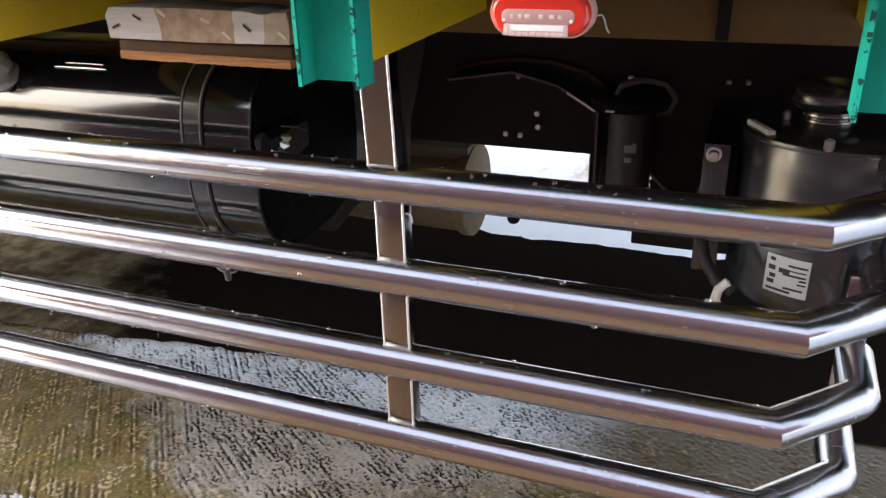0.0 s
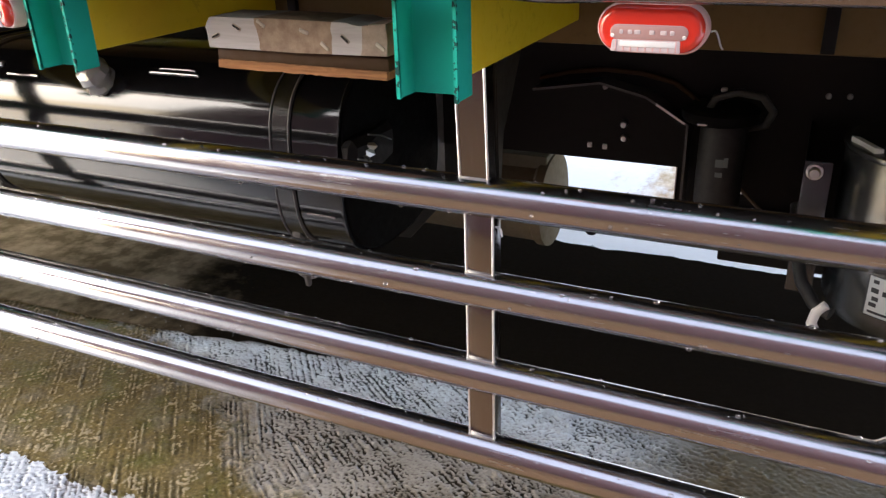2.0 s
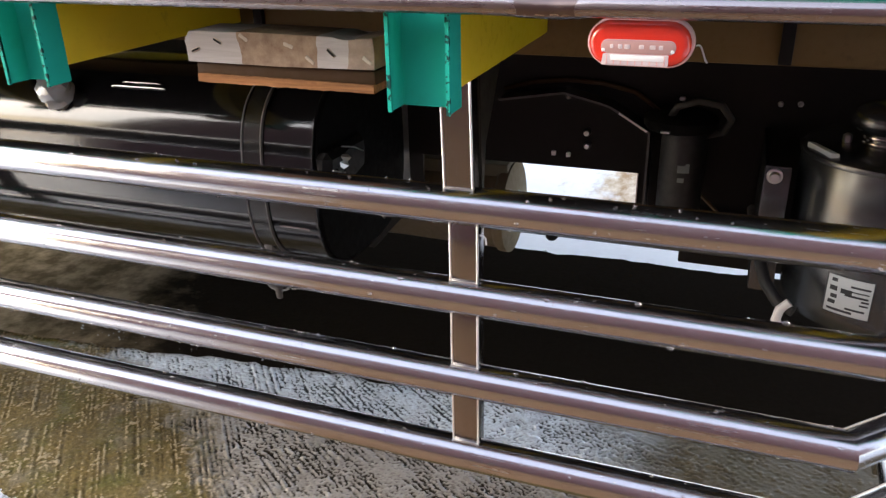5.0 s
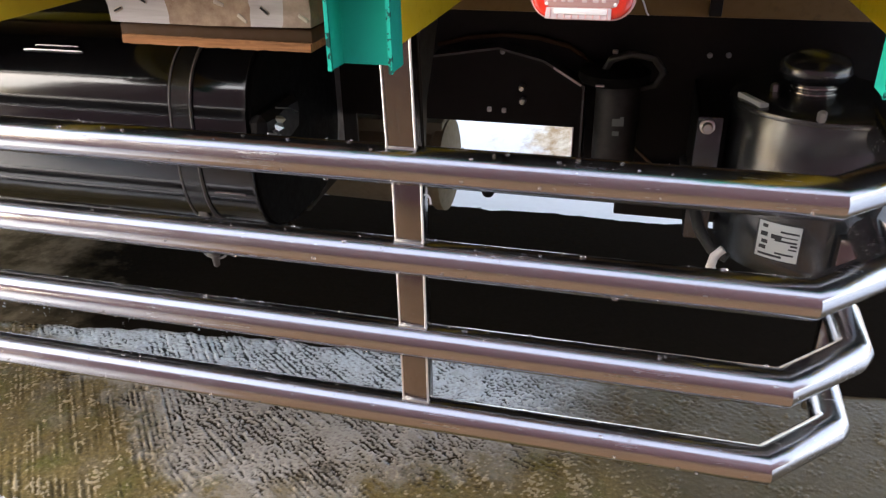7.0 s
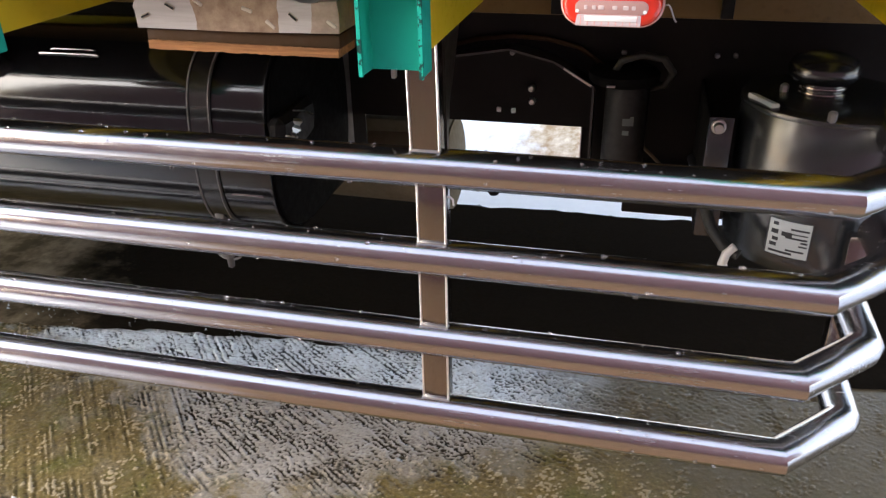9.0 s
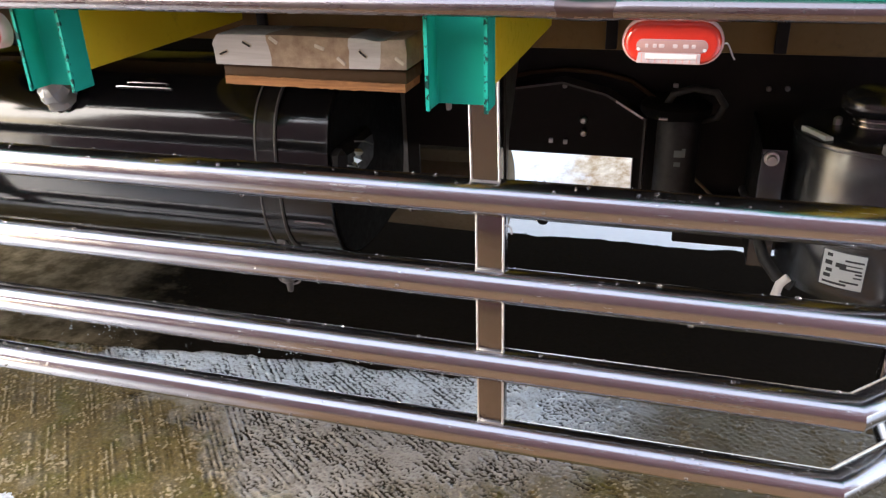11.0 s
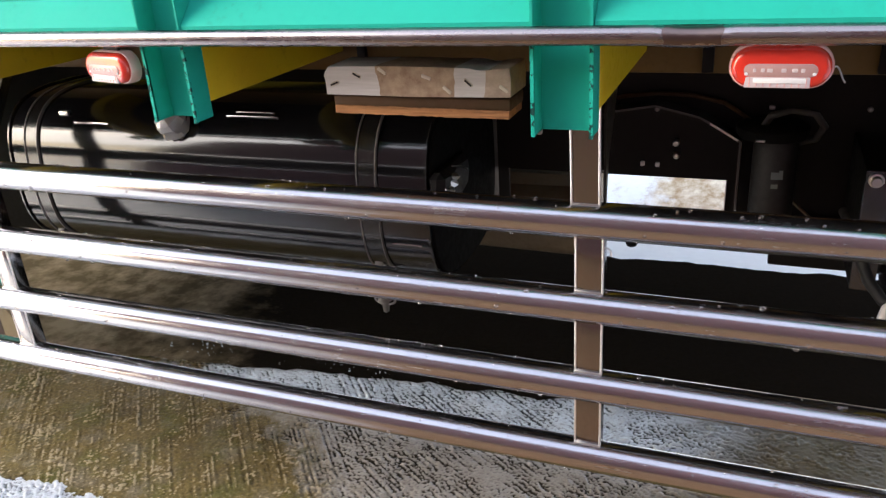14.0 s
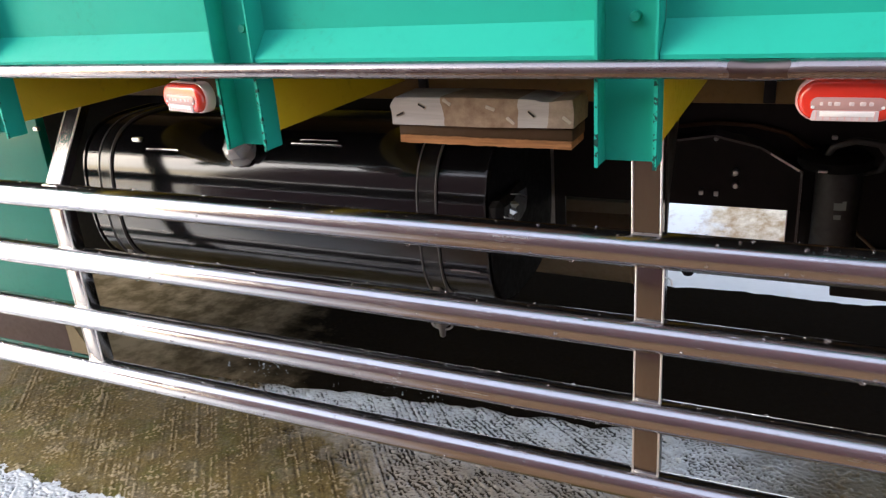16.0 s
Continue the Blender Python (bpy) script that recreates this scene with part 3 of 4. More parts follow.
# ---- truck bed ----
BED_X = 1.45
bed = thing("truck_bed", (0, -0.1, 1.09), "green steel truck bed with yellow cross beams and bright trim", "truck bed")
RIBS = [-2.80, -2.11, -1.42, -0.73, -0.037, 0.64, 1.33]
RW, RF, RB = 0.09, -0.137, -0.088
for x in RIBS:
    out = [(x, RF), (x + 0.005, RF), (x + 0.005, RB - 0.005), (x + RW - 0.005, RB - 0.005), (x + RW - 0.005, RF), (x + RW, RF), (x + RW, RB), (x, RB)]
    rib = part("rib", prism(out, 'Z', 1.064, 2.2, 0.001), GREEN, bed)
    for e in (x - 0.0004, x + RW - 0.0050):
        part("chipped_edge", box(e, e + 0.0054, RF - 0.0006, RF + 0.004, 1.0632, 1.195, 0.0), CHIPPED, rib, "green edge with dark chips")
    part("bolt", lathe([(0.0, -0.012), (0.007, -0.012), (0.008, -0.008), (0.008, 0.0), (0.0, 0.0)], 'Y', (x + 0.05, RB - 0.006, 1.277), 12), GREEN_DARK, rib)
for a, b in zip(RIBS, RIBS[1:]):
    x0, x1 = a + RW + 0.001, b - 0.001
    out = [(RF + 0.004, 1.222), (RF + 0.004, 1.228), (RB - 0.004, 1.272), (RB - 0.004, 2.2), (RB, 2.2), (RB, 1.222)]
    part("side_panel", prism(out, 'X', x0, x1), GREEN, bed)
for x in RIBS:
    part("cross_beam", box(x + 0.045, x + RW - 0.002, RB + 0.001, 2.4, 1.09, 1.20, 0.003), YELLOW, bed)
part("inner_beam", box(-6, BED_X, 0.42, 0.47, 1.046, 1.20, 0.004), YELLOW_DARK, bed, "dark yellow-brown inner beam")
for x in (-0.6, 0.16, 0.47, 0.92):
    part("stiffener", box(x, x + 0.022, 0.405, 0.419, 1.05, 1.198, 0.002), CHASSIS, bed)
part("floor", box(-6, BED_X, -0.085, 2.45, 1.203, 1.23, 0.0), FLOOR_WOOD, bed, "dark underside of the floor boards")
pts = [(-6, -0.15, 1.211)] + [(0.13 + 0.018 * i, -0.15 + 0.0025 * math.sin(math.pi * i / 6), 1.211 - 0.003 * math.sin(math.pi * i / 6)) for i in range(7)] + [(BED_X, -0.15, 1.211)]
trim = part("trim_tube", sweep(pts, 0.0135, 20), TRIM, bed, "thin dented stainless trim tube")
stain = sweep([(0.146 + 0.0125 * i, -0.15 + 0.0025 * math.sin(math.pi * (0.146 + 0.0125 * i - 0.13) / 0.108), 1.2115 - 0.003 * math.sin(math.pi * (0.146 + 0.0125 * i - 0.13) / 0.108)) for i in range(7)], 0.0138, 20)
for v in stain.verts:
    v.co.x += 0.009 * noise.noise(v.co * 70)
part("dent", stain, DENT, trim, "brown scuffed dent")
part("far_side", box(-6, BED_X, 2.45, 2.5, 1.05, 2.2, 0.0), GREEN, bed)
part("tail_wall", box(-6, -5.95, -0.085, 2.45, 1.23, 2.2, 0.0), GREEN, bed)
part("head_wall", box(BED_X, BED_X + 0.04, -0.085, 2.45, 1.23, 2.2, 0.0), GREEN, bed)

# ---- chassis frame ----
frame_thing = thing("chassis_frame", (0, 0.7, 0.74), "black ladder frame of the truck with bolts and punched holes", "truck frame")
for y in (0.66, 1.62):
    out = [(y, 0.745), (y + 0.07, 0.745), (y + 0.07, 0.751), (y + 0.007, 0.751), (y + 0.007, 1.036), (y + 0.07, 1.036), (y + 0.07, 1.043), (y, 1.043)]
    part("side_rail", prism(out, 'X', -6, 1.42), CHASSIS, frame_thing)

# ---- air tank ----
TX0, TX1, TY, TZ = -1.515, -0.347, 0.395, 0.807
TA, TB = 0.217, 0.205
tank = thing("air_tank", ((TX0 + TX1) / 2, TY, TZ - TB), "glossy black steel air tank held by two straps", "air tank")


def hull(rows, n=160):
    """Rings of the tank's rounded-square section; rows of (scale, added thickness, x)."""
    bm = bmesh.new()
    rings = []
    for k, out, x in rows:
        ring = []
        for i in range(n):
            w = 2 * math.pi * (i + 0.5) / n
            c, q = math.cos(w), math.sin(w)
            c, q = math.copysign(abs(c) ** (2 / 3), c), math.copysign(abs(q) ** (2 / 3), q)
            ring.append(bm.verts.new((x, TY - (TA * k + out) * c, TZ + (TB * k + out) * q)))
        rings.append(ring)
    for u, v in zip(rings, rings[1:]):
        for i in range(n):
            bm.faces.new((u[i], u[(i + 1) % n], v[(i + 1) % n], v[i]))
    bm.faces.new(rings[0][::-1])
    bm.faces.new(rings[-1])
    return bm


def tank_front(z, out=0.0):
    """How far forward the tank's skin lies at height z."""
    return TY - (TA + out) * max(0.0, 1 - abs((z - TZ) / (TB + out)) ** 3) ** (1 / 3)


def tank_band(x0, x1, lo, hi):
    """A flat band round the tank from lo to hi above its skin."""
    return hull([(1, lo, x0), (1, hi, x0 + 0.0004), (1, hi, x1 - 0.0004), (1, lo, x1)])


shell = part("shell", hull([(1, -0.006, TX0), (1, 0, TX0 + 0.002), (1, 0, TX1 - 0.002), (1, -0.006, TX1)]), TANK, tank)
for x, d in ((TX0, -1), (TX1, 1)):
    rows = [(1, -0.004, x), (0.97, 0, x + d * 0.004), (0.86, 0, x + d * 0.007), (0.6, 0, x + d * 0.010), (0.3, 0, x + d * 0.012), (0.02, 0, x + d * 0.0125)]
    part("end_cap", hull(rows, 96), MATTE, tank, "dull black domed end")
for x, w in ((-0.510, 0.045), (-1.454, 0.042)):
    st = part("strap", tank_band(x, x + w, 0.0005, 0.0035), STRAP, tank)
    for e in (x - 0.0015, x + w - 0.002):
        part("strap_edge", tank_band(e, e + 0.0035, 0.0005, 0.0058), EDGE, st)
    y = tank_front(0.655)
    part("strap_foot", box(x + 0.006, x + 0.028, y - 0.010, y + 0.008, 0.640, 0.668, 0.004), EDGE, st, "worn grey strap clamp")
    part("hanger", box(x + 0.006, x + 0.036, 0.585, 0.659, 0.90, 0.94, 0.002), CHASSIS, tank)
for e in (TX1 - 0.008, TX0 + 0.002):
    part("end_rim", tank_band(e, e + 0.006, -0.001, 0.0045), STRAP, tank)

# ---- wooden block ----
block = thing("wooden_block", (-0.245, -0.03, 1.06), "weathered grey wooden block over a split brown board", "wooden block")
bm = prism([(-0.416, 1.1025), (-0.25, 1.1015), (-0.089, 1.1035), (-0.088, 1.130), (-0.090, 1.149), (-0.118, 1.1475), (-0.130, 1.144), (-0.141, 1.1445), (-0.155, 1.149), (-0.28, 1.151), (-0.408, 1.150), (-0.413, 1.140), (-0.419, 1.134), (-0.414, 1.128)], 'Y', -0.065, 0.02, 0.0012)
part("face_board", bm, WOOD_GREY, block)
part("lower_board", box(-0.408, -0.093, -0.056, 0.02, 1.079, 1.100, 0.003), WOOD_DARK, block, "dark wet board")
rng = random.Random(11)
bm = bmesh.new()
n = 40
top, bot = [], []
for i in range(n + 1):
    x = -0.404 + 0.310 * i / n
    w = 1.076 + 0.0018 * rng.random() - 0.003 * i / n
    for y, lst in ((-0.062, top), (0.01, bot)):
        lst.append((bm.verts.new((x, y + 0.002 * rng.random(), 1.084 - 0.003 * i / n - 0.001 * rng.random())), bm.verts.new((x, y, w - 0.006))))
for u, v, p, q in zip(top, top[1:], bot, bot[1:]):
    bm.faces.new((u[0], u[1], v[1], v[0]))
    bm.faces.new((p[0], q[0], q[1], p[1]))
    bm.faces.new((u[0], v[0], q[0], p[0]))
    bm.faces.new((u[1], p[1], q[1], v[1]))
for a, b in ((top[0], bot[0]), (top[-1], bot[-1])):
    bm.faces.new((a[0], b[0], b[1], a[1]))
part("split_strip", bm, WOOD_RAW, block, "splintered orange-brown strip of bare wood")
for x, z, a, cut in ((-0.398, 1.1215, 22, True), (-0.355, 1.136, -28, True), (-0.308, 1.143, -35, False), (-0.230, 1.134, -20, False), (-0.195, 1.114, -40, False), (-0.1585, 1.126, -40, True), (-0.100, 1.117, -35, False)):
    turn = Matrix.Translation((x, 0, z)) @ Matrix.Rotation(radians(-a), 4, 'Y')
    b = box(-0.0085, 0.0085, -0.0662, -0.063, -0.0030, 0.0030, 0.0012, 1)
    bmesh.ops.transform(b, verts=b.verts, matrix=turn)
    bruise = part("bruise", b, WOOD_PALE, block, "pale split in the face")
    if cut:
        b = box(-0.007, 0.007, -0.0676, -0.064, -0.0014, 0.0014, 0.0)
        bmesh.ops.transform(b, verts=b.verts, matrix=turn)
        part("slot", b, CHASSIS, bruise, "dark cut in the face")

# ---- side lamps ----
def pillow(cx, cz, w, h, rings):
    """A round-ended lens built up in rings of (inset, y)."""
    bm = bmesh.new()
    loops = [[bm.verts.new((u, y, v)) for u, v in stadium(cx, cz, w - 2 * a, h - 2 * a, 14)] for a, y in rings]
    for p, q in zip(loops, loops[1:]):
        for k in range(len(p)):
            bm.faces.new((p[k], p[(k + 1) % len(p)], q[(k + 1) % len(q)], q[k]))
    bm.faces.new(loops[0][::-1])
    bm.faces.new(loops[-1])
    return bm


def side_lamp():
    t = thing("side_lamp", (0, 0, 0), "oval red side marker lamp with a clear ribbed window", "lamp", "side lamps of the truck bed")
    part("rim", pillow(0, 0, 0.127, 0.057, ((0.0, 0.012), (0.0, -0.005), (0.001, -0.008), (0.004, -0.0095))), PINK_PLASTIC, t, "pale pink plastic rim")
    part("lens", pillow(0, 0.0005, 0.121, 0.0525, ((0.0, -0.006), (0.0, -0.012), (0.0012, -0.0165), (0.004, -0.020), (0.009, -0.0215))), RED_PLASTIC, t, "red plastic lens")
    win = part("window", pillow(0.0, -0.002, 0.088, 0.0165, ((0.0, -0.0205), (0.0, -0.0225), (0.0012, -0.0232))), CLEAR_PLASTIC, t, "clear window with small bulbs behind")
    low = part("lower_window", prism([(-0.043, -0.0245), (0.036, -0.0245), (0.036, -0.0107), (-0.041, -0.0107)], 'Y', -0.0228, -0.017, 0.0008), FROSTED, t, "clear ribbed lower window")
    part("reflector_strip", box(-0.032, 0.031, -0.0240, -0.0215, -0.0185, -0.0120, 0.0006), WHITE, low, "bright reflector strip")
    for i in range(9):
        x = -0.037 + 0.0085 * i
        part("lens_rib", box(x, x + 0.0012, -0.0236, -0.0222, -0.0235, -0.0115, 0.0003), PINK_PLASTIC, low)
    for x, w in ((-0.031, 0.004), (-0.021, 0.005), (-0.0125, 0.007), (0.004, 0.006), (0.017, 0.007), (0.0265, 0.005)):
        part("bulb", box(x - w / 2, x + w / 2, -0.0242, -0.0225, -0.0045, 0.0005, 0.001), FROSTED, win)
    for x in (-0.041, 0.040):
        part("bulb", lathe([(0.0, -0.0240), (0.0018, -0.0238), (0.0024, -0.0230), (0.0024, -0.022)], 'Y', (x, 0, -0.0065), 10), WHITE, win)
    part("mounting_tab", box(-0.022, 0.022, 0.0, 0.006, 0.02, 0.062, 0.001), CHASSIS, t)
    return t


lamp = side_lamp()
lamp.matrix_basis = pose(0.293, -0.115, 1.166)
copy_thing(lamp, pose(-0.818, -0.115, 1.157, 0, 0, -13))
pts = [(0.064 + 0.015 * u, 0.012 + 0.004 * math.sin(5 * u), -0.004 - 0.015 * u + 0.004 * math.sin(5 * u)) for u in [i / 10 for i in range(11)]]
part("wire", sweep(pts, 0.0011, 8), ZINC, lamp, "thin pale wire")

# ---- small things on the tank ----
plug = box(-0.350, -0.314, 0.176, 0.345, 0.805, 0.884, 0.012, 1)
bmesh.ops.subdivide_edges(plug, edges=[e for e in plug.edges if e.calc_length() > 0.04], cuts=2)
for v in plug.verts:
    v.co += Vector(noise.noise_vector(v.co * 38)) * 0.008
part("wrapped_plug", plug, CHASSIS, tank, "plug wrapped in black plastic", 12)
# glints on the black wrapping, added as thin zinc wires
part("crease", sweep([(-0.312, 0.231, 0.887), (-0.310, 0.28, 0.872), (-0.312, 0.322, 0.852)], 0.0016, 6), ZINC, tank, "glint on a fold of the wrapping, as a bright wire")
part("crease", sweep([(-0.312, 0.187, 0.850), (-0.310, 0.212, 0.840), (-0.312, 0.238, 0.830)], 0.0018, 6), ZINC, tank, "glint on a fold of the wrapping, as a bright wire")
foil = bmesh.new()
fan = [(-0.308, 0.246, 0.867), (-0.301, 0.247, 0.860), (-0.308, 0.244, 0.852), (-0.301, 0.236, 0.846), (-0.308, 0.226, 0.842), (-0.303, 0.214, 0.838)]
apex = [foil.verts.new((-0.337, 0.187, 0.880)), foil.verts.new((-0.341, 0.189, 0.878))]
outer = [[foil.verts.new((x - d, y, z)) for x, y, z in fan] for d in (0.0, 0.002)]
for k in range(len(fan) - 1):
    foil.faces.new((apex[0], outer[0][k], outer[0][k + 1]))
    foil.faces.new((apex[1], outer[1][k + 1], outer[1][k]))
    foil.faces.new((outer[0][k], outer[1][k], outer[1][k + 1], outer[0][k + 1]))
for k in (0, -1):
    foil.faces.new((apex[0], apex[1], outer[1][k], outer[0][k]))
part("pleat", foil, ZINC, tank, "shiny pleated end of the wrapping", 0)
for z, x0, x1 in ((0.977, -0.857, -0.72), (0.984, -0.835, -0.735), (0.953, -1.295, -1.19), (0.719, -0.442, -0.373)):
    y = tank_front(z, 0.001)
    part("weld_strip", sweep([(x0, y, z), (x0 + 0.01, y, z + 0.001), (x1 - 0.01, y, z + 0.001), (x1, y, z)], 0.0028, 8), STEEL_FLAT, tank, "thin bright strip on the tank")
y = tank_front(0.972)
part("tab", box(-1.354, -1.324, y - 0.008, y + 0.006, 0.967, 0.977, 0.002), ZINC, tank, "small pale metal tab")
cock = part("drain_cock", lathe([(0.0, 0.63), (0.012, 0.63), (0.012, 0.56), (0.018, 0.556), (0.018, 0.54), (0.009, 0.535), (0.007, 0.51), (0.0, 0.505)], 'Z', (-0.51, 0.25, 0), 16), EDGE, tank, "small dull metal drain cock")
part("drain_ring", sweep([(-0.535 + 0.025 + 0.026 * math.cos(a), 0.25, 0.54 + 0.012 * math.sin(a)) for a in [2 * math.pi * i / 16 for i in range(17)]], 0.0026, 8), RIVET, cock)
wrapped = lathe([(0.0, -0.012), (0.026, -0.010), (0.038, 0.004), (0.034, 0.018), (0.039, 0.032), (0.031, 0.048), (0.018, 0.058), (0.0, 0.06)], 'Z', (0, 0, 0), 20)
for v in wrapped.verts:
    v.co += Vector(noise.noise_vector(v.co * 60)) * 0.008
bmesh.ops.transform(wrapped, verts=wrapped.verts, matrix=Matrix.Translation((-0.986, 0.212, 0.950)) @ Matrix.Rotation(radians(42), 4, 'X'))
part("wrapped_valve", wrapped, PLASTIC_WRAP, tank, "valve wrapped in grey clear plastic", 30)

# ---- air cleaner ----
AX, AY, AR = 0.70, 0.455, 0.165
cleaner = thing("air_cleaner", (AX, AY, 0.59), "satin black air cleaner canister with a domed lid and intake bowl", "air cleaner")
body = part("canister", lathe([(0.0, 0.585), (0.13, 0.585), (0.155, 0.592), (AR - 0.003, 0.606), (AR, 0.62), (AR, 0.885), (AR - 0.004, 0.892), (AR - 0.004, 0.895)], 'Z', (AX, AY, 0), 72), CAN, cleaner)
lid = part("lid", lathe([(AR - 0.006, 0.893), (AR + 0.003, 0.893), (AR + 0.004, 0.896), (AR + 0.002, 0.902), (AR - 0.01, 0.907), (0.13, 0.911), (0.09, 0.914), (0.06, 0.916), (0.0, 0.917)], 'Z', (AX, AY, 0), 72), CAN, cleaner)
NX, NY = 0.671, 0.437
neck = part("neck", lathe([(0.042, 0.905), (0.042, 0.912), (0.039, 0.914), (0.039, 0.935), (0.036, 0.94), (0.036, 0.95)], 'Z', (NX, NY, 0), 40), CAN, cleaner)
for z in (0.916, 0.927):
    part("clamp_ring", lathe([(0.0392, z), (0.0435, z), (0.0440, z + 0.0025), (0.0435, z + 0.005), (0.0392, z + 0.005)], 'Z', (NX, NY, 0), 40), STEEL_FLAT, neck, "bright clamp ring")
part("intake_bowl", lathe([(0.03, 0.934), (0.052, 0.939), (0.060, 0.947), (0.063, 0.958), (0.0615, 0.969), (0.055, 0.979), (0.040, 0.986), (0.02, 0.989), (0.0, 0.990)], 'Z', (NX - 0.002, NY, 0), 48), CAN, cleaner)
part("warning_strip", prism([(0.541, 0.419), (0.553, 0.417), (0.588, 0.350), (0.575, 0.352)], 'Z', 0.9045, 0.9135), LABEL, lid, "pale sticker strip")
for x, y, z, m in ((0.606, 0.438, 0.915, ZINC), (0.668, 0.298, 0.907, RIVET)):
    part("lid_bolt", lathe([(0.0, z - 0.006), (0.008, z - 0.006), (0.008, z + 0.011), (0.004, z + 0.014), (0.0, z + 0.014)], 'Z', (x, y, 0), 6), m, lid)
brk = part("mounting_bracket", box(0.474, 0.520, 0.385, 0.393, 0.62, 0.872, 0.003), CAN, cleaner)
part("bracket_side", box(0.474, 0.480, 0.393, 0.664, 0.62, 0.872, 0.002), MATTE, cleaner)
bolt = part("bolt", lathe([(0.0, 0.366), (0.008, 0.366), (0.010, 0.369), (0.010, 0.376), (0.014, 0.377), (0.014, 0.385), (0.0, 0.385)], 'Y', (0.492, 0, 0.855), 18), ZINC, brk, "bright bolt and washer")
part("clamp_lug", prism([(0.800, 0.87), (0.815, 0.86), (0.80, 0.80), (0.785, 0.72), (0.77, 0.73), (0.785, 0.82)], 'Y', 0.285, 0.33, 0.003), CAN, cleaner)


def curved_patch(x0, x1, z0, z1, off, bm=None, n=8):
    """A thin sheet that follows the canister's front."""
    bm = bm or bmesh.new()
    rows = []
    for i in range(n + 1):
        x = x0 + (x1 - x0) * i / n
        row = []
        for r in (AR + off, AR + off - 0.0008):
            y = AY - math.sqrt(r * r - (x - AX) ** 2)
            row += [bm.verts.new((x, y, z0)), bm.verts.new((x, y, z1))]
        rows.append(row)
    for u, v in zip(rows, rows[1:]):
        bm.faces.new((u[0], v[0], v[1], u[1]))
        bm.faces.new((u[2], u[3], v[3], v[2]))
        bm.faces.new((u[1], v[1], v[3], u[3]))
        bm.faces.new((u[0], u[2], v[2], v[0]))
    for w in (rows[0], rows[-1]):
        bm.faces.new((w[0], w[1], w[3], w[2]))
    return bm


LX, LZ, LW, LH = 0.604, 0.632, 0.070, 0.072
sticker = part("sticker", curved_patch(LX, LX + LW, LZ, LZ + LH, 0.0012), LABEL, body, "silver sticker with rows of unreadable print")
part("sticker_border", curved_patch(LX - 0.002, LX + LW + 0.002, LZ - 0.002, LZ + LH + 0.002, 0.0006), INK, body)
for a, b, c, d in ((0.50, 0.95, 0.78, 0.83), (0.40, 0.93, 0.53, 0.58), (0.78, 0.95, 0.44, 0.49), (0.30, 0.55, 0.58, 0.70), (0.45, 0.93, 0.66, 0.69), (0.06, 0.22, 0.60, 0.72), (0.10, 0.24, 0.40, 0.50), (0.06, 0.22, 0.24, 0.34), (0.06, 0.62, 0.07, 0.13), (0.45, 0.9, 0.17, 0.22), (0.08, 0.2, 0.84, 0.93), (0.75, 0.95, 0.34, 0.38)):
    part("print_bar", curved_patch(LX + LW * a, LX + LW * b, LZ + LH * c, LZ + LH * d, 0.0020, None, 4), INK, sticker)
hose = part("hose", sweep([(0.47, 0.62, 0.70), (0.475, 0.50, 0.715), (0.483, 0.40, 0.70), (0.500, 0.335, 0.665), (0.525, 0.305, 0.64), (0.553, 0.29, 0.632)], 0.011, 14), RUBBER, cleaner, "black rubber hose")
part("hose_end", sweep([(0.545, 0.292, 0.648), (0.530, 0.290, 0.632), (0.526, 0.290, 0.61), (0.535, 0.292, 0.592)], 0.0085, 12), WHITE, hose, "white plastic hose end")

# ---- frame fittings ----
for x, z in ((0.097, 0.834), (0.099, 0.803)):
    part("bolt", lathe([(0.004, 0.642), (0.006, 0.642), (0.008, 0.647), (0.008, 0.66), (0.004, 0.66)], 'Y', (x, 0, z), 12), ZINC, frame_thing)
# daylight through two punched holes, put in as white squares
for x, z in ((0.020, 0.778), (0.055, 0.777)):
    part("rivet", box(x - 0.005, x + 0.005, 0.652, 0.66, z - 0.0055, z + 0.0055, 0.0015), WHITE, frame_thing, "punched hole with daylight behind, as a white square")
for x, z in ((0.497, 0.924), (0.535, 0.926), (0.049, 0.913), (-0.55, 0.905)):
    part("rivet", lathe([(0.0, 0.652), (0.004, 0.653), (0.006, 0.656), (0.006, 0.66), (0.0, 0.66)], 'Y', (x, 0, z), 10), RIVET, frame_thing)
part("clip", box(-0.241, -0.229, 0.640, 0.659, 0.843, 0.868, 0.004), WHITE, frame_thing, "small white plastic clip")
for x, z, w in ((0.128, 0.909, 0.03), (0.30, 0.925, 0.012)):
    part("clip", box(x - w / 2, x + w / 2, 0.645, 0.659, z - 0.004, z + 0.004, 0.002), ZINC, frame_thing)
part("cover_plate", prism([(-2.9, 1.04), (-0.350, 1.04), (-0.345, 0.605), (-0.425, 0.52), (-0.505, 0.43), (-2.9, 0.34)], 'Y', 0.735, 0.742), CHASSIS, frame_thing, "black splash plate behind the tank")
part("plate_edge", box(-0.356, -0.351, 0.612, 0.658, 0.62, 1.035, 0.001), EDGE, frame_thing)
part("lower_bracket", box(0.325, 0.60, 0.655, 0.74, 0.538, 0.655, 0.004), CHASSIS, frame_thing)
part("lower_bracket", prism([(0.327, 0.746), (0.331, 0.719), (0.352, 0.698), (0.361, 0.689), (0.351, 0.681), (0.357, 0.660), (0.375, 0.648), (0.62, 0.65), (0.62, 0.746)], 'Y', 0.695, 0.705), CHASSIS, frame_thing)
part("lower_bracket", box(0.216, 0.316, 0.68, 0.73, 0.60, 0.748, 0.003), CHASSIS, frame_thing)
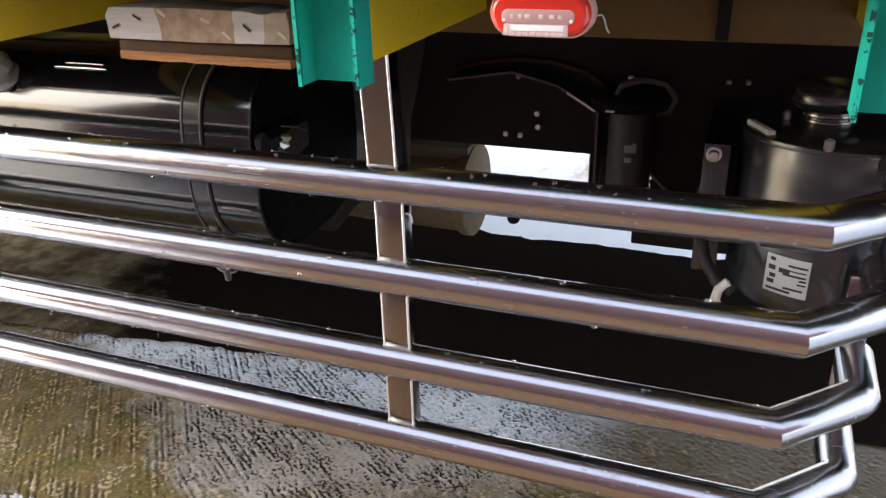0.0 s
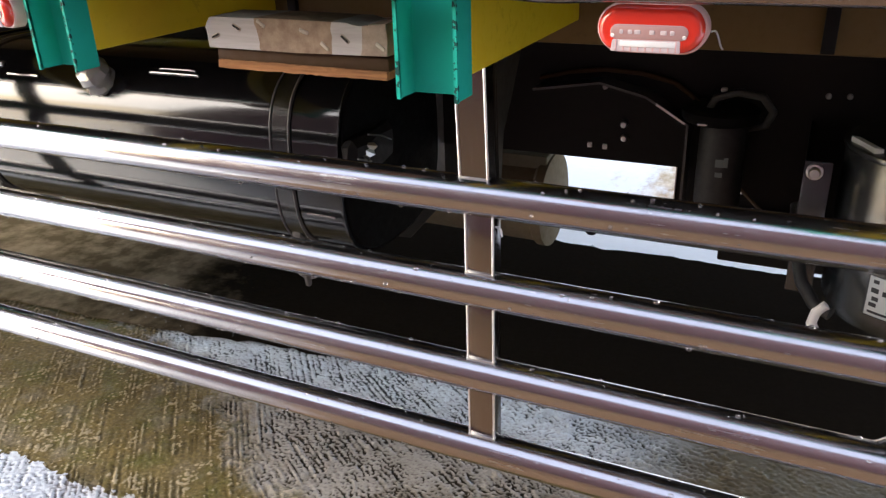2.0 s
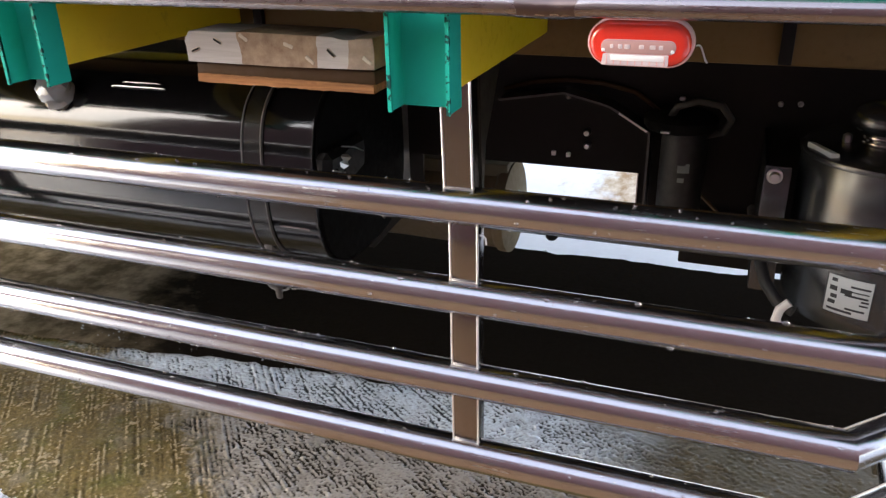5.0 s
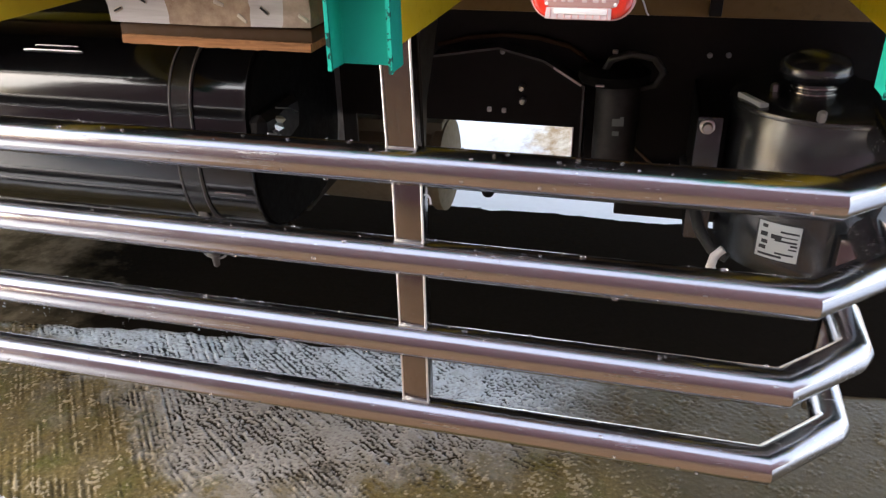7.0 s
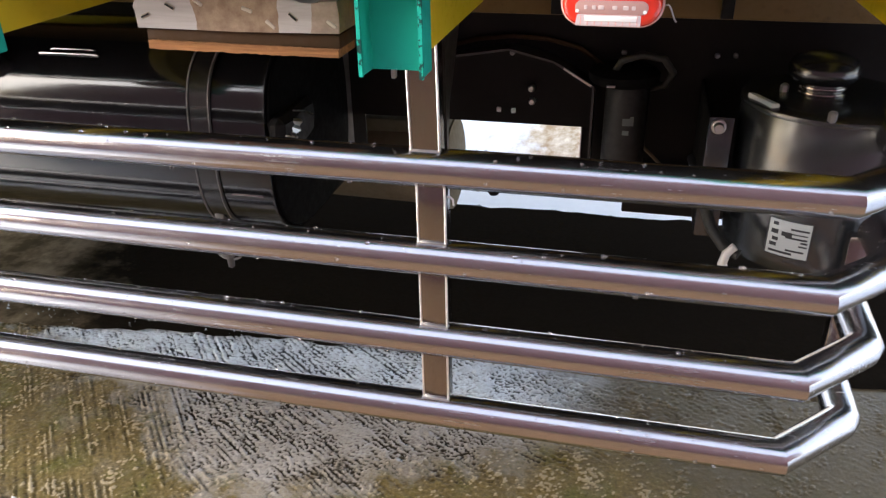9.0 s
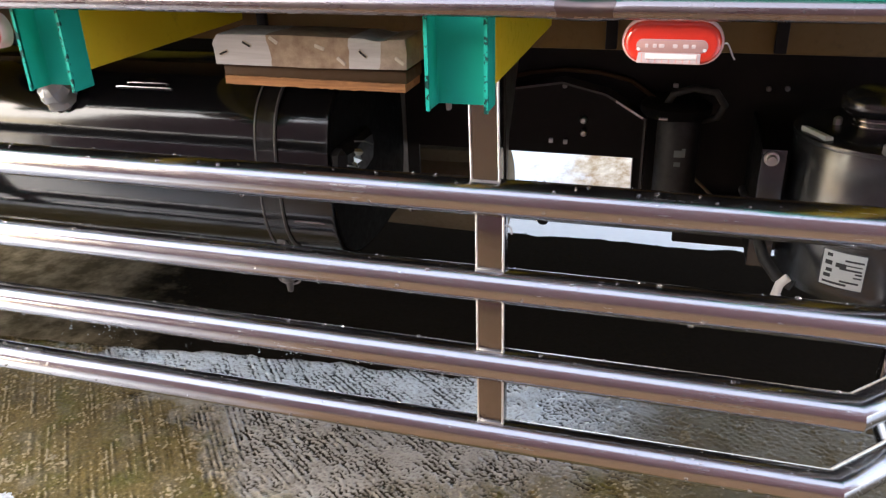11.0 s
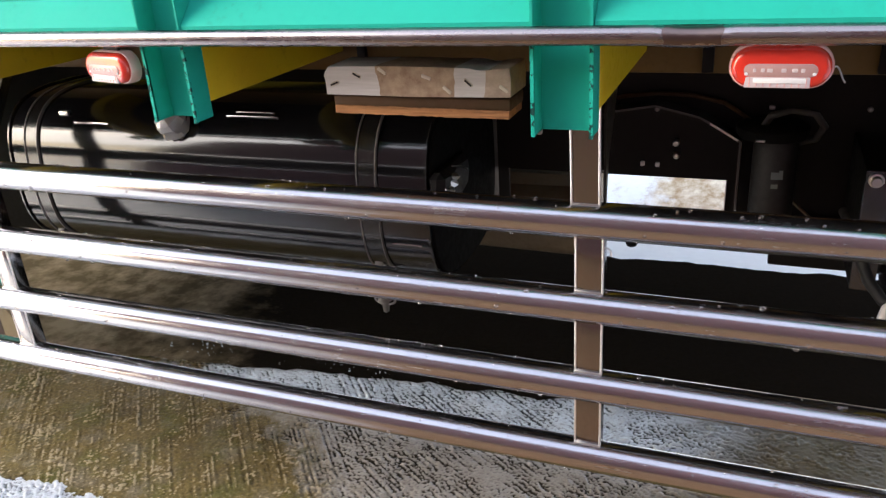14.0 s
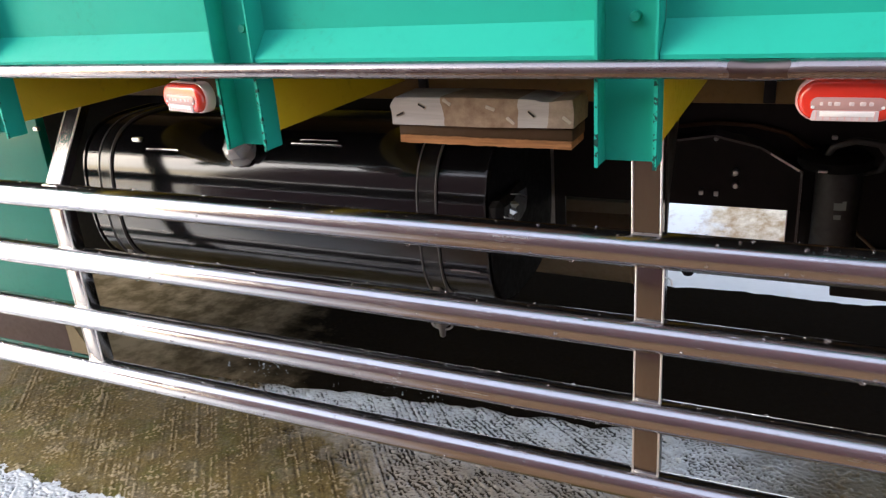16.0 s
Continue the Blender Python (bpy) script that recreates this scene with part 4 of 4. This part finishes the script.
# the plate's lit edge, painted as a separate bright strip
part("edge_strip", box(0.2145, 0.2165, 0.676, 0.682, 0.66, 0.748, 0.0), ZINC, frame_thing, "lit edge of the plate, drawn as bright metal")
part("stay_rod", sweep([(0.341, 0.655, 0.726), (0.407, 0.652, 0.666)], 0.0038, 10), TAN, frame_thing, "thin tan stay rod")

# ---- fuel filter ----
filt = thing("fuel_filter", (0.315, 0.59, 0.68), "black fuel filter cartridge on a bracket at the frame", "fuel filter")
cart = part("cartridge", lathe([(0.0, 0.68), (0.035, 0.682), (0.047, 0.695), (0.047, 0.86), (0.04, 0.875), (0.0, 0.875)], 'Z', (0.315, 0.59, 0), 32), RUBBER, filt)
part("head", lathe([(0.0, 0.875), (0.07, 0.878), (0.076, 0.886), (0.076, 0.9), (0.06, 0.91), (0.0, 0.912)], 'Z', (0.305, 0.59, 0), 36), MATTE, filt)
part("head_clip", box(0.272, 0.290, 0.508, 0.516, 0.884, 0.888, 0.001), ZINC, filt)
for x, z, w, h in ((0.318, 0.800, 0.008, 0.016), (0.3185, 0.776, 0.007, 0.010), (0.330, 0.802, 0.004, 0.020)):
    y = 0.59 - math.sqrt(0.0474 ** 2 - (x - 0.315) ** 2)
    part("print_patch", box(x - w, x + w, y - 0.0008, y + 0.0025, z - h / 2, z + h / 2, 0.0), GREY_PRINT, cart, "grey printed patch")


def flat_bar(pts, w, y0, y1):
    bm = bmesh.new()
    for (xa, za), (xb, zb) in zip(pts, pts[1:]):
        d = Vector((xb - xa, zb - za)).normalized()
        n = Vector((-d.y, d.x)) * w
        prism([(xa - d.x * w * 0.3, za - d.y * w * 0.3), (xb + d.x * w * 0.3, zb + d.y * w * 0.3), (xb + n.x, zb + n.y), (xa + n.x, za + n.y)], 'Y', y0, y1, 0.0, bm)
    return bm


part("bracket_arm", flat_bar([(0.243, 0.655), (0.243, 0.858), (0.152, 0.912), (0.05, 0.936), (-0.10, 0.912)], 0.005, 0.60, 0.665), RIM, filt, "black bent bracket with a lit edge")
# light along the bracket's edge, put in as a zinc strip
part("worn_edge", flat_bar([(0.236, 0.8625), (0.175, 0.8988)], 0.0045, 0.5975, 0.601), ZINC, filt, "lit edge drawn as a bright strip")

# ---- transmission ----
trans = thing("transmission", (-0.4, 0.95, 0.36), "tan painted transmission housing under the truck", "transmission")
part("housing", lathe([(0.0, -0.62), (0.10, -0.62), (0.12, -0.6), (0.125, -0.2), (0.135, -0.19), (0.135, -0.165), (0.12, -0.16), (0.0, -0.158)], 'X', (0, 0.99, 0.50), 40), TAN, trans)
part("mounting_arm", box(-0.49, -0.17, 0.93, 1.03, 0.55, 0.645, 0.006), TAN_DARK, trans, "dark olive mounting arm")
part("drain_plug", lathe([(0.0, 0.426), (0.012, 0.428), (0.018, 0.436), (0.018, 0.462), (0.012, 0.468), (0.012, 0.474), (0.0, 0.474)], 'Z', (-0.042, 0.95, 0), 14), CHASSIS, trans, "black drain plug")
part("drain_pipe", sweep([(-0.17, 0.95, 0.468), (-0.05, 0.95, 0.468), (-0.034, 0.95, 0.466)], 0.007, 10), CHASSIS, trans)
part("cross_member", box(-0.46, -0.29, 0.735, 1.62, 0.735, 0.80, 0.004), CHASSIS, trans)

# ---- green mudguard ahead of the tank ----
guard2 = thing("mudguard", (-2.3, 0.4, 0.3), "dark green sheet metal mudguard of the truck", "mudguard")
part("panel", box(-3.2, -1.85, 0.33, 0.36, 0.365, 1.08, 0.004), GREEN_DARK, guard2)
part("flap", box(-3.1, -1.99, 0.345, 0.358, 0.12, 0.364, 0.004), FLAP, guard2, "brown muddy rubber flap")
part("flap_corner", prism([(-1.989, 0.285), (-1.945, 0.285), (-1.87, 0.16), (-1.989, 0.15)], 'Y', 0.343, 0.362, 0.004), TAN_MUD, guard2, "tan muddy corner of the flap")
part("stay", box(-2.6, -2.5, 0.36, 0.665, 0.85, 0.9, 0.002), CHASSIS, guard2)

for x, z in ((-1.845, 0.998), (-1.842, 0.962)):
    part("tab", box(x - 0.012, x + 0.006, 0.318, 0.330, z - 0.006, z + 0.006, 0.002), ZINC, guard2, "small pale metal tab")

# ---- cables about the filter ----
part("cable", sweep([(0.285, 0.56, 0.905), (0.298, 0.545, 0.932), (0.338, 0.54, 0.948), (0.384, 0.545, 0.940), (0.405, 0.56, 0.908), (0.392, 0.58, 0.876), (0.36, 0.60, 0.862), (0.34, 0.63, 0.862)], 0.0075, 12), RUBBER, filt, "black rubber cable loop")
part("wire", sweep([(-0.10, 0.652, 0.925), (-0.03, 0.648, 0.944), (0.05, 0.646, 0.954), (0.13, 0.646, 0.950), (0.20, 0.648, 0.934), (0.235, 0.65, 0.91), (0.26, 0.60, 0.906)], 0.005, 10), WOOD_DARK, filt, "brown wire along the frame")
